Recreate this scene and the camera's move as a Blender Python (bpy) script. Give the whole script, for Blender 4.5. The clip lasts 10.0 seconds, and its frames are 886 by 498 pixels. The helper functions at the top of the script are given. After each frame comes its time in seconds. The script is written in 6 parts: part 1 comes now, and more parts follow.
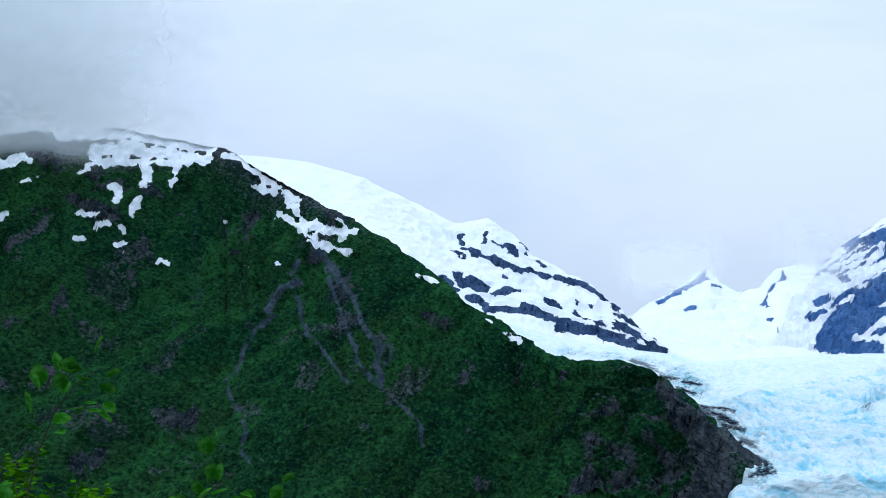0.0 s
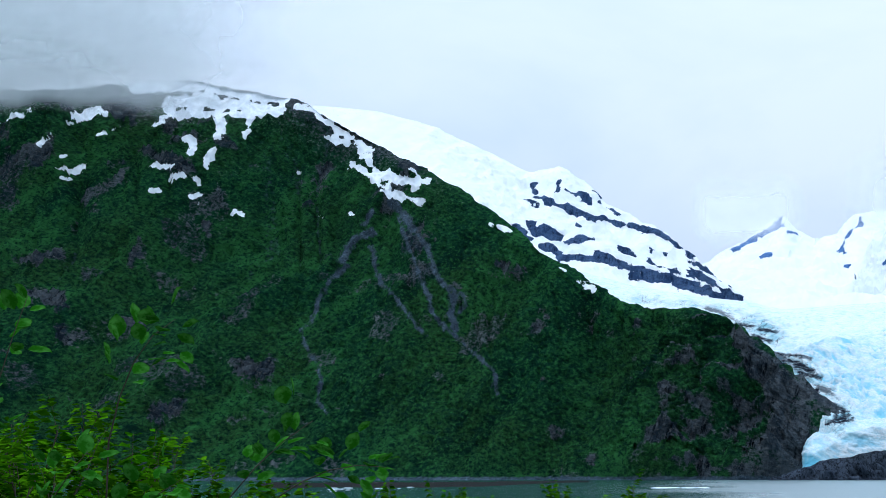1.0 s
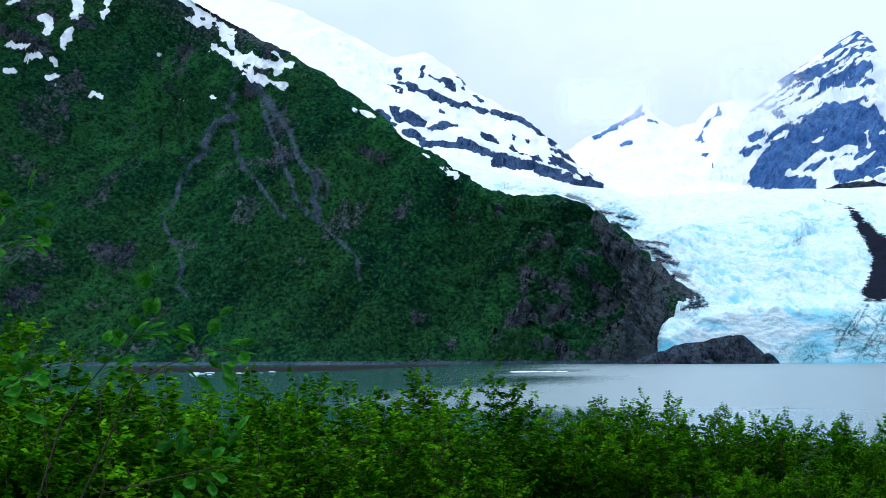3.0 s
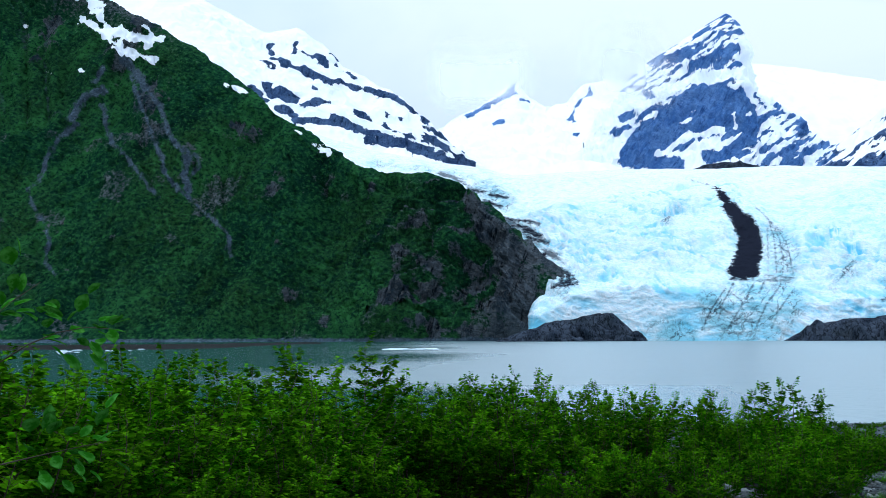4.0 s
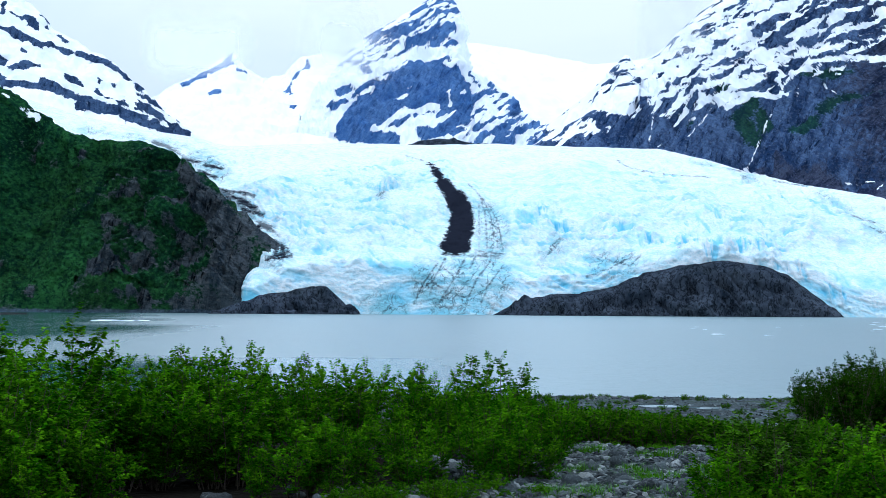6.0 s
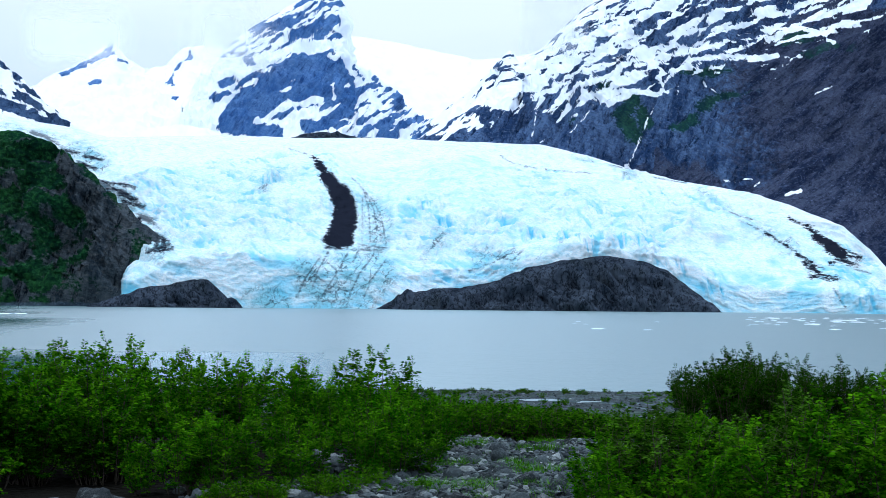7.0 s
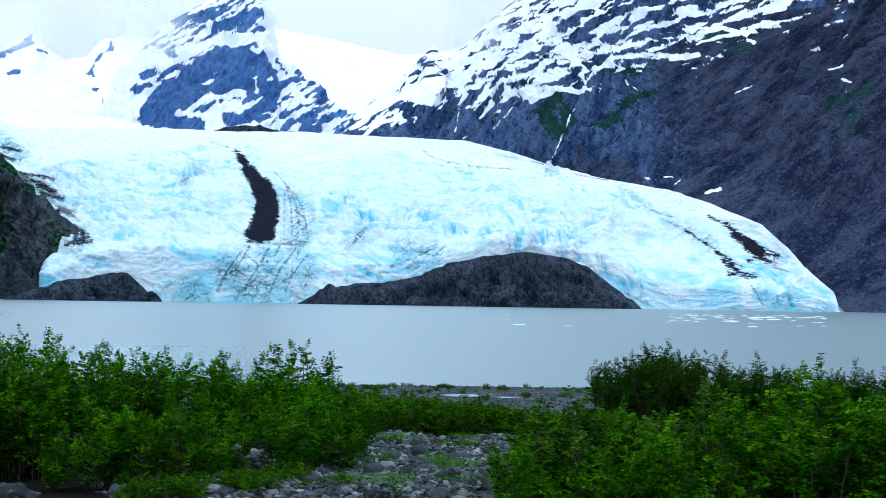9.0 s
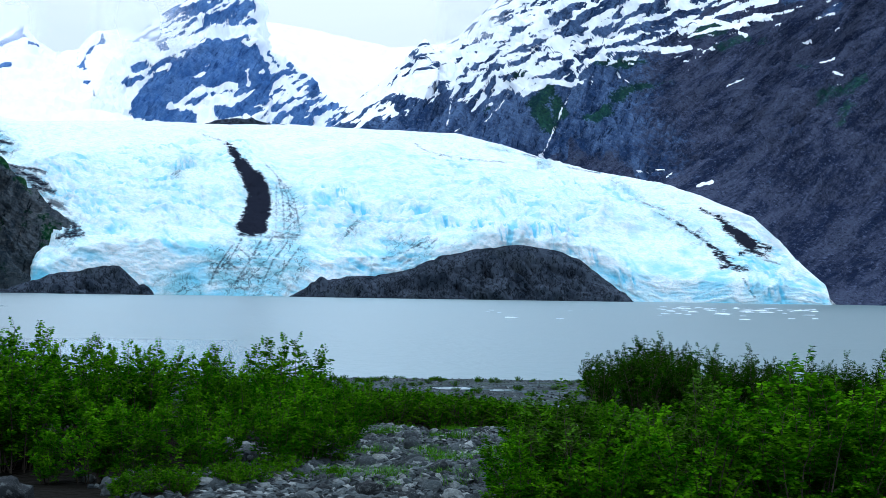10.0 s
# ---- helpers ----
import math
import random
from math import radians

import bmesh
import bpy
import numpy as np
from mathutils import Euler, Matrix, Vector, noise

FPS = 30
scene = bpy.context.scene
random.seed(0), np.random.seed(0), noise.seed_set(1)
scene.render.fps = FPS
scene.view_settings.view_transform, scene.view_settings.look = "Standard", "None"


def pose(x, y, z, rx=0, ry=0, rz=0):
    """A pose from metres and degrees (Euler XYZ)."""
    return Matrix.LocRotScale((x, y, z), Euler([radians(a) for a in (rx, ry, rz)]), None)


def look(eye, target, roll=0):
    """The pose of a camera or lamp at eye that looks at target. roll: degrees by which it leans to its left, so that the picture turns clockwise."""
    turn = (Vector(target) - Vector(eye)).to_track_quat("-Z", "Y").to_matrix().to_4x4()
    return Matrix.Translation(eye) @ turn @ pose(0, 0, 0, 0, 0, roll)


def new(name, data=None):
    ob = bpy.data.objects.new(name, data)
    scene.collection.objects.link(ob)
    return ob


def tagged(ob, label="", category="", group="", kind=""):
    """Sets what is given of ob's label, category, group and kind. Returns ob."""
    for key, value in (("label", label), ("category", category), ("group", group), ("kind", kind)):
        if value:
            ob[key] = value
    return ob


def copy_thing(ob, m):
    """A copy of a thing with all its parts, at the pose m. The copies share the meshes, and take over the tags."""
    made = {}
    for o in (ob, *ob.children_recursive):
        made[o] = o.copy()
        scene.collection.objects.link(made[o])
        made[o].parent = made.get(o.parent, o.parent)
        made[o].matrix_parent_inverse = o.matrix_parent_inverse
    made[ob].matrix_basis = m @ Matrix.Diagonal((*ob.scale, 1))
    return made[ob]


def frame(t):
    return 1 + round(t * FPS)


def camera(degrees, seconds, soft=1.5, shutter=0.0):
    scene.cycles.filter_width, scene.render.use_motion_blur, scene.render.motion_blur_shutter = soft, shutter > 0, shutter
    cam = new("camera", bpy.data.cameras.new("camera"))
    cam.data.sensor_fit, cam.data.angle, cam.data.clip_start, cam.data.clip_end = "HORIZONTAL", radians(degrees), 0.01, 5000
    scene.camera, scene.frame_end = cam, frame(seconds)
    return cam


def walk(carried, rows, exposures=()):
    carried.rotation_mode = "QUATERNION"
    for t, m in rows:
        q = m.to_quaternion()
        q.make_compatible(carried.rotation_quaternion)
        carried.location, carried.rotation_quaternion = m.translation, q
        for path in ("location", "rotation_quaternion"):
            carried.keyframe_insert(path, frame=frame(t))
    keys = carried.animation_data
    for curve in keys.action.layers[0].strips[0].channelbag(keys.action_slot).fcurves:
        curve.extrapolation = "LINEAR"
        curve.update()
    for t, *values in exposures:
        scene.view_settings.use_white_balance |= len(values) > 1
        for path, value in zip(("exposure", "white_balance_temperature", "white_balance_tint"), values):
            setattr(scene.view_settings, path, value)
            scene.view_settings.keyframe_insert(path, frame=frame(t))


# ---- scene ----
# Exposure and white balance: the picture brightens a little as the view drops from the sky.
EXPOSURES = [(0.0, -0.63, 5650, 7), (1.0, -0.51, 5650, 7), (2.5, -0.36, 5650, 7), (10.0, -0.36, 5650, 7)]
# The lookout: a hand-held camera on a bank above a glacial lake, turning from left to right.
# Bearings are degrees clockwise from +y seen from the lookout; the lake lies at z = 0.
EYE = 4.5
cam = camera(31.0, 10.0, 0.4)
TURNS = [  # seconds, yaw, pitch, roll
    (0.0, 13.89, 9.9, 0.04), (0.5, 15.14, 9.64, 0.13), (1.0, 16.55, 8.08, 0.09), (1.5, 17.25, 6.41, 0.1),
    (2.0, 16.56, 4.89, 0.21), (2.5, 14.23, 4.31, 0.2), (2.7, 13.12, 4.15, 0.2), (3.8, 8.01, 3.44, 0.19),
    (4.0, 7.04, 3.15, 0.18), (4.5, 5.03, 2.66, 0.17), (5.0, 2.82, 2.26, 0.08), (5.5, 0.0, 2.12, -0.15),
    (6.0, -3.18, 2.19, -0.34), (6.2, -4.14, 2.19, -0.4), (7.3, -8.13, 1.77, -0.55), (7.5, -8.44, 1.49, -0.57),
    (8.0, -9.2, 1.32, -0.66), (8.5, -9.86, 1.65, -0.81), (9.0, -10.17, 1.87, -0.88), (9.5, -10.37, 1.75, -0.9),
    (10.0, -10.46, 1.62, -0.85),
]
walk(cam, [(t, pose(0, 0, EYE, 0, 0, yaw) @ pose(0, 0, 0, 90 + pitch) @ pose(0, 0, 0, 0, 0, -roll))
           for t, yaw, pitch, roll in TURNS], EXPOSURES)

# ---- light: a bright overcast sky and a weak, wide sun ----
SUN_HEIGHT, SUN_BEARING = 52.0, -118.0
world = bpy.data.worlds.new("overcast_sky")
scene.world = world
world.use_nodes = True
nt = world.node_tree
nt.nodes.clear()


def node(tree, kind, **values):
    n = tree.nodes.new(kind)
    for key, value in values.items():
        if key in n.inputs:
            n.inputs[key].default_value = value
    return n


def sky_world():
    out = node(nt, "ShaderNodeOutputWorld")
    back = node(nt, "ShaderNodeBackground", Strength=1.0)
    sky = node(nt, "ShaderNodeTexSky")
    sky.sky_type, sky.sun_disc = "NISHITA", False
    sky.sun_elevation, sky.sun_rotation = radians(SUN_HEIGHT), radians(SUN_BEARING)
    dim = node(nt, "ShaderNodeVectorMath")
    dim.operation = "SCALE"
    dim.inputs["Scale"].default_value = 0.1
    nt.links.new(sky.outputs[0], dim.inputs[0])
    # cloud deck: broad soft patches of brighter and greyer cloud
    tc = node(nt, "ShaderNodeTexCoord")
    stretch = node(nt, "ShaderNodeMapping")
    stretch.inputs["Scale"].default_value = (1.0, 1.0, 2.2)
    nt.links.new(tc.outputs["Generated"], stretch.inputs[0])
    n1 = node(nt, "ShaderNodeTexNoise", Scale=3.2, Detail=6.0, Roughness=0.55, Distortion=0.4)
    nt.links.new(stretch.outputs[0], n1.inputs["Vector"])
    tone = node(nt, "ShaderNodeValToRGB")
    tone.color_ramp.elements[0].position, tone.color_ramp.elements[0].color = 0.3, (0.84, 0.95, 1.12, 1)
    tone.color_ramp.elements[1].position, tone.color_ramp.elements[1].color = 0.62, (1.06, 1.12, 1.21, 1)
    nt.links.new(n1.outputs[0], tone.inputs[0])
    mix = node(nt, "ShaderNodeMix")
    mix.data_type = "RGBA"
    mix.inputs[0].default_value = 0.9
    nt.links.new(dim.outputs[0], mix.inputs[6])
    nt.links.new(tone.outputs[0], mix.inputs[7])
    # under cloud the sky is about twice as bright overhead as at the horizon
    axes, lift = node(nt, "ShaderNodeSeparateXYZ"), node(nt, "ShaderNodeMapRange")
    nt.links.new(tc.outputs["Generated"], axes.inputs[0])
    nt.links.new(axes.outputs[2], lift.inputs[0])
    lift.inputs[3].default_value, lift.inputs[4].default_value = 0.98, 2.18
    dome = node(nt, "ShaderNodeVectorMath")
    dome.operation = "SCALE"
    nt.links.new(mix.outputs[2], dome.inputs[0])
    nt.links.new(lift.outputs[0], dome.inputs["Scale"])
    nt.links.new(dome.outputs[0], back.inputs[0])
    nt.links.new(back.outputs[0], out.inputs[0])


sky_world()
sun = new("sun", bpy.data.lights.new("sun", "SUN"))
sun.data.energy, sun.data.angle, sun.data.color = 0.8, radians(16), (1.0, 0.98, 0.95)
a, e = radians(SUN_BEARING), radians(SUN_HEIGHT)
sun.matrix_world = look((math.sin(a) * math.cos(e) * 900, math.cos(a) * math.cos(e) * 900, math.sin(e) * 900), (0, 0, 0))


# ---- numeric noise for relief and for where snow, rock and plants lie ----
def lattice(ix, iy, iz, seed):
    h = (ix * 374761393 + iy * 668265263 + iz * 2147483647 + seed * 974634533) & 0xFFFFFFFF
    h = ((h ^ (h >> 13)) * 1274126177) & 0xFFFFFFFF
    h = ((h ^ (h >> 16)) * 2246822519) & 0xFFFFFFFF
    return ((h ^ (h >> 15)) & 0xFFFFFF) / float(0xFFFFFF)


def soft_noise(p, seed=0):
    """Smooth noise in 0..1 at the points p, one lump per unit."""
    f = np.floor(p).astype(np.int64)
    t = p - f
    t = t * t * t * (t * (t * 6 - 15) + 10)
    out = 0
    for dx in (0, 1):
        for dy in (0, 1):
            for dz in (0, 1):
                w = (t[..., 0] if dx else 1 - t[..., 0]) * (t[..., 1] if dy else 1 - t[..., 1]) * (t[..., 2] if dz else 1 - t[..., 2])
                out = out + w * lattice(f[..., 0] + dx, f[..., 1] + dy, f[..., 2] + dz, seed)
    return out


def fbm(p, octaves=4, seed=0, gain=0.5):
    total, amp, norm = 0, 1.0, 0
    for k in range(octaves):
        total = total + amp * soft_noise(p * 2.03 ** k + 17.3 * k, seed + k)
        norm += amp
        amp *= gain
    return total / norm


def ridged(p, octaves=4, seed=0, gain=0.5):
    total, amp, norm = 0, 1.0, 0
    for k in range(octaves):
        total = total + amp * (1 - np.abs(2 * soft_noise(p * 2.03 ** k + 9.1 * k, seed + k) - 1))
        norm += amp
        amp *= gain
    return total / norm


def step(lo, hi, v):
    t = np.clip((v - lo) / (hi - lo), 0, 1)
    return t * t * (3 - 2 * t)


# ---- surfaces ----
def row_at(table, bearings):
    table = np.array(table, float)
    return np.stack([np.interp(bearings, table[:, 0], table[:, 1]), np.interp(bearings, table[:, 0], table[:, 2])], -1)


def loft(rows, first, last, columns, counts, soften=6):
    """A slope through rows of (bearing, distance, height), from foot to crest and down behind."""
    b = np.linspace(first, last, columns)
    keys = [row_at(r, b) if isinstance(r, list) else r(b) for r in rows]
    for k, row in enumerate(keys):
        for _ in range(4 if k == len(rows) - 2 else 60):
            row[1:-1] = (row[:-2] + 2 * row[1:-1] + row[2:]) / 4
    parts = []
    for k, n in enumerate(counts):
        t = np.linspace(0, 1, n, endpoint=False)[:, None, None]
        parts.append(keys[k][None] * (1 - t) + keys[k + 1][None] * t)
    prof = np.concatenate(parts + [keys[-1][None]])
    hold = np.cumsum([0] + list(counts))
    crest = hold[-2] if len(counts) > 1 else hold[-1]
    for _ in range(soften):
        mid = prof.copy()
        mid[1:-1] = (prof[:-2] + 2 * prof[1:-1] + prof[2:]) / 4
        mid[crest - 1:crest + 2] = prof[crest - 1:crest + 2]
        prof = mid
    d, z = prof[..., 0], prof[..., 1]
    r = np.radians(b)[None]
    p = np.stack([d * np.sin(r), d * np.cos(r), z], -1)
    rise = np.repeat(np.linspace(0, 1, crest + 1)[:, None], columns, 1)
    rise = np.concatenate([rise, np.ones((prof.shape[0] - crest - 1, columns))])
    return p, np.repeat(b[None], prof.shape[0], 0), rise, crest


def normals(p):
    du = np.gradient(p, axis=1)
    dv = np.gradient(p, axis=0)
    n = np.cross(du, dv)
    return n / np.maximum(np.linalg.norm(n, axis=-1, keepdims=True), 1e-9)


def sheet(name, p, material, smooth=True, parent=None, **fields):
    """One mesh from a grid of points, with named values at its points for the material."""
    nv, na = p.shape[:2]
    i = np.arange(nv * na).reshape(nv, na)
    quads = np.stack([i[:-1, :-1], i[:-1, 1:], i[1:, 1:], i[1:, :-1]], -1).reshape(-1, 4)
    me = bpy.data.meshes.new(name)
    me.vertices.add(nv * na)
    me.vertices.foreach_set("co", p.astype(np.float32).ravel())
    me.loops.add(quads.size)
    me.loops.foreach_set("vertex_index", quads.astype(np.int32).ravel())
    me.polygons.add(len(quads))
    me.polygons.foreach_set("loop_start", np.arange(0, quads.size, 4, dtype=np.int32))
    me.polygons.foreach_set("use_smooth", np.full(len(quads), smooth))
    me.update(calc_edges=True)
    for key, values in fields.items():
        me.attributes.new(key, "FLOAT", "POINT").data.foreach_set("value", np.asarray(values, np.float32).ravel())
    me.materials.append(material)
    ob = new(name, me)
    ob.parent = parent
    return ob


def strokes(bearing, z, lines, metres_per_degree, fray=0.0, seed=3, grain=(0.0, 1.0)):
    """How far inside a set of drawn bands each point lies: each band is (half width, [(bearing, height), ...]).
    The bands' edges are frayed, drawn out along the grain (its slope in degrees, its stretch)."""
    x = bearing * metres_per_degree
    ripple = 0
    if fray:
        c, s = math.cos(radians(grain[0])), math.sin(radians(grain[0]))
        q = np.stack([(x * c + z * s) / grain[1], z * c - x * s, 0 * x], -1)
        ripple = (fbm(q / (fray * 2.5), 5, seed, 0.6) - 0.5) * 5 * fray
    best = np.full(x.shape, -1e3)
    for half, pts in lines:
        near = np.full(x.shape, 1e6)
        for (b0, z0), (b1, z1) in zip(pts[:-1], pts[1:]):
            ax, az, bx, bz = b0 * metres_per_degree, z0, b1 * metres_per_degree, z1
            dx, dz = bx - ax, bz - az
            t = np.clip(((x - ax) * dx + (z - az) * dz) / max(dx * dx + dz * dz, 1e-6), 0, 1)
            near = np.minimum(near, np.hypot(x - ax - t * dx, z - az - t * dz))
        best = np.maximum(best, half - near)
    return best + ripple


# ---- materials ----
def material(name):
    m = bpy.data.materials.new(name)
    m.use_nodes = True
    m.node_tree.nodes.clear()
    return m, m.node_tree


def noise_node(tree, scale, detail=5.0, rough=0.55, coords=None, stretch=None, kind="Object"):
    tc = node(tree, "ShaderNodeTexCoord")
    src = tc.outputs[kind] if coords is None else coords
    if stretch:
        mp = node(tree, "ShaderNodeMapping")
        mp.inputs["Scale"].default_value = stretch
        tree.links.new(src, mp.inputs[0])
        src = mp.outputs[0]
    n = node(tree, "ShaderNodeTexNoise", Scale=scale, Detail=detail, Roughness=rough)
    tree.links.new(src, n.inputs["Vector"])
    return n.outputs[0]


def tilted(tree, degrees):
    """Coordinates turned so that their x runs uphill to the right at the given slope."""
    tc, mp = node(tree, "ShaderNodeTexCoord"), node(tree, "ShaderNodeMapping")
    mp.inputs["Rotation"].default_value = (0, radians(degrees), 0)
    tree.links.new(tc.outputs["Object"], mp.inputs[0])
    return mp.outputs[0]


def curve(tree, value, *stops):
    r = node(tree, "ShaderNodeValToRGB")
    while len(r.color_ramp.elements) < len(stops):
        r.color_ramp.elements.new(0.5)
    for el, (pos, col) in zip(r.color_ramp.elements, stops):
        el.position = pos
        el.color = (*col, 1) if isinstance(col, tuple) else (col, col, col, 1)
    tree.links.new(value, r.inputs[0])
    return r.outputs[0]


def blend(tree, factor, one, two):
    m = node(tree, "ShaderNodeMix")
    m.data_type = "RGBA"
    for socket, value in ((m.inputs[0], factor), (m.inputs[6], one), (m.inputs[7], two)):
        if isinstance(value, (int, float)):
            socket.default_value = value
        elif isinstance(value, tuple):
            socket.default_value = (*value, 1)
        else:
            tree.links.new(value, socket)
    return m.outputs[2]


def maths(tree, op, one, two=0.0, clamp=False):
    m = node(tree, "ShaderNodeMath")
    m.operation, m.use_clamp = op, clamp
    for socket, value in ((m.inputs[0], one), (m.inputs[1], two)):
        if isinstance(value, (int, float)):
            socket.default_value = value
        else:
            tree.links.new(value, socket)
    return m.outputs[0]


def field(tree, name, wobble=None, amount=0.0, soft=0.15):
    """A value of the mesh, its edge frayed by noise, sharpened to 0..1."""
    at = node(tree, "ShaderNodeAttribute")
    at.attribute_name = name
    v = at.outputs["Fac"]
    if wobble is not None:
        v = maths(tree, "ADD", v, maths(tree, "MULTIPLY", maths(tree, "SUBTRACT", wobble, 0.5), amount))
    mr = node(tree, "ShaderNodeMapRange")
    mr.interpolation_type = "SMOOTHSTEP"
    tree.links.new(v, mr.inputs[0])
    mr.inputs[1].default_value, mr.inputs[2].default_value = 0.5 - soft, 0.5 + soft
    return mr.outputs[0]


def surface(tree, colour, rough=0.8, bump=None, strength=0.5, distance=1.0, specular=0.3, **more):
    out = node(tree, "ShaderNodeOutputMaterial")
    b = node(tree, "ShaderNodeBsdfPrincipled")
    if isinstance(colour, tuple):
        b.inputs["Base Color"].default_value = (*colour, 1)
    else:
        tree.links.new(colour, b.inputs["Base Color"])
    if isinstance(rough, (int, float)):
        b.inputs["Roughness"].default_value = rough
    else:
        tree.links.new(rough, b.inputs["Roughness"])
    b.inputs["Specular IOR Level"].default_value = specular
    for key, value in more.items():
        b.inputs[key.replace("_", " ")].default_value = value
    if bump is not None:
        bp = node(tree, "ShaderNodeBump", Strength=strength, Distance=distance)
        tree.links.new(bump, bp.inputs["Height"])
        tree.links.new(bp.outputs[0], b.inputs["Normal"])
    tree.links.new(b.outputs[0], out.inputs[0])
    return b


def slope_material(name, plants, stone, debris, grain=75.0, fall=40.0):
    """Mountain side: plants, bare rock, scree and snow, where the mesh says. Rock beds and scree streaks have a slope of their own."""
    m, t = material(name)
    broad, mid, fine, leafy = noise_node(t, 0.006, stretch=(1, 0.4, 1)), noise_node(t, 0.035, 6, stretch=(1, 0.35, 1)), noise_node(t, 0.16, 7, 0.65, stretch=(1, 0.35, 1)), noise_node(t, 0.24, 5, 0.65, stretch=(1, 0.35, 1.2))
    clump = noise_node(t, 0.10, 4, 0.6, stretch=(1, 0.35, 1.1))
    leaf = blend(t, curve(t, mid, (0.3, 0.0), (0.7, 1.0)), plants[0], plants[1])
    swathe = noise_node(t, 0.022, 6, 0.65, coords=tilted(t, 62.0), stretch=(0.3, 0.15, 1.0))
    leaf = blend(t, curve(t, broad, (0.42, 0.0), (0.62, 0.6)), leaf, plants[3])
    # plants[2], laid on by noise, paints in the shade between bushes
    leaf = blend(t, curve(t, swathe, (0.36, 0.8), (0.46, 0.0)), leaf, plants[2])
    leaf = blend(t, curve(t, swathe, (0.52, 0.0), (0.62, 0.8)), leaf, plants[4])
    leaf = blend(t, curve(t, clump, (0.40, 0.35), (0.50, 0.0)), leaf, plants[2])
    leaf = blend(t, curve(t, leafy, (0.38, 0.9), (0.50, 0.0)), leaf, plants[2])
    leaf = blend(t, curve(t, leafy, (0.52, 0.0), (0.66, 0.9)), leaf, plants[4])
    beds, slide = tilted(t, grain), tilted(t, fall)
    strata = noise_node(t, 0.032, 8, 0.75, coords=beds, stretch=(0.3, 0.2, 1.0))
    cracks = noise_node(t, 0.16, 7, 0.75, coords=beds, stretch=(0.22, 0.15, 1.0))
    rock = blend(t, curve(t, strata, (0.42, 0.0), (0.56, 1.0)), stone[0], stone[1])
    rock = blend(t, curve(t, cracks, (0.38, 1.0), (0.48, 0.0)), rock, stone[2])
    ledges = noise_node(t, 0.13, 6, 0.7, coords=tilted(t, grain - 85.0), stretch=(0.3, 0.2, 1.0))
    rock = blend(t, curve(t, ledges, (0.45, 0.0), (0.495, 0.5), (0.54, 0.0)), rock, stone[2])
    rock = blend(t, curve(t, leafy, (0.54, 0.0), (0.72, 0.6)), rock, stone[3])
    streaks = noise_node(t, 0.07, 8, 0.8, coords=slide, stretch=(0.2, 0.12, 1.0))
    grit = blend(t, curve(t, streaks, (0.43, 0.0), (0.56, 1.0)), debris[0], debris[1])
    grit = blend(t, curve(t, noise_node(t, 0.4, 6, 0.75, stretch=(1, 0.3, 1)), (0.40, 0.65), (0.50, 0.0)), grit, tuple(0.45 * v for v in debris[0]))
    grit = blend(t, curve(t, noise_node(t, 0.33, 5, 0.8, stretch=(1, 0.3, 1)), (0.56, 0.0), (0.63, 0.6)), grit, tuple(2.0 * v for v in debris[1]))
    snow = blend(t, curve(t, mid, (0.35, 0.0), (0.7, 1.0)), (0.82, 0.87, 0.93), (0.90, 0.93, 0.96))
    c = blend(t, field(t, "rock", leafy, 1.2, 0.12), leaf, rock)
    c = blend(t, field(t, "scree", fine, 1.4, 0.3), c, grit)
    white = field(t, "snow", maths(t, "ADD", maths(t, "MULTIPLY", fine, 0.5), maths(t, "MULTIPLY", cracks, 0.5)), 1.5, 0.05)
    c = blend(t, white, c, snow)
    bump = maths(t, "ADD", maths(t, "ADD", fine, maths(t, "MULTIPLY", mid, 1.5)), maths(t, "MULTIPLY", leafy, 0.5))
    bump = maths(t, "ADD", bump, maths(t, "MULTIPLY", cracks, 0.8))
    bump = maths(t, "MULTIPLY", bump, maths(t, "SUBTRACT", 1.0, maths(t, "MULTIPLY", white, 0.8)))
    surface(t, c, 0.95, bump, 0.9, 7.0, 0.0)
    return m


# Brush greens, greyed and blued for haze; the third stands in for shaded gaps.
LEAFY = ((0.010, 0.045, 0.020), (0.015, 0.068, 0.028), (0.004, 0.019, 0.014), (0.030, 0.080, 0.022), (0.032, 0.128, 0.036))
SLATE = ((0.019, 0.031, 0.044), (0.088, 0.104, 0.118), (0.005, 0.009, 0.014), (0.185, 0.190, 0.180))
# Far rock: the blue of distance haze is painted into these three base colours.
HAZE_BLUE_ROCK = ((0.062, 0.150, 0.37), (0.135, 0.260, 0.52), (0.034, 0.090, 0.25), (0.18, 0.300, 0.53))
HAZE_RIDGE_ROCK = ((0.032, 0.062, 0.135), (0.080, 0.135, 0.250), (0.012, 0.026, 0.065), (0.13, 0.19, 0.29))
HAZE_CLIFF_ROCK = ((0.026, 0.055, 0.135), (0.110, 0.180, 0.330), (0.009, 0.021, 0.058), (0.20, 0.26, 0.37))
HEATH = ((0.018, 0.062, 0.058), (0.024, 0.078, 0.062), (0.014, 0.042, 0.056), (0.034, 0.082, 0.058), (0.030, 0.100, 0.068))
GRIT = ((0.046, 0.070, 0.098), (0.090, 0.126, 0.160))
# Scree of the dark mountain, with its blue haze tint painted in.
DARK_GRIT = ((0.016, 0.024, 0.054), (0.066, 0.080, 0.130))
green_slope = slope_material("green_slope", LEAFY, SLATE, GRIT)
high_slope = slope_material("high_slope", LEAFY, HAZE_BLUE_ROCK, GRIT, 60.0)
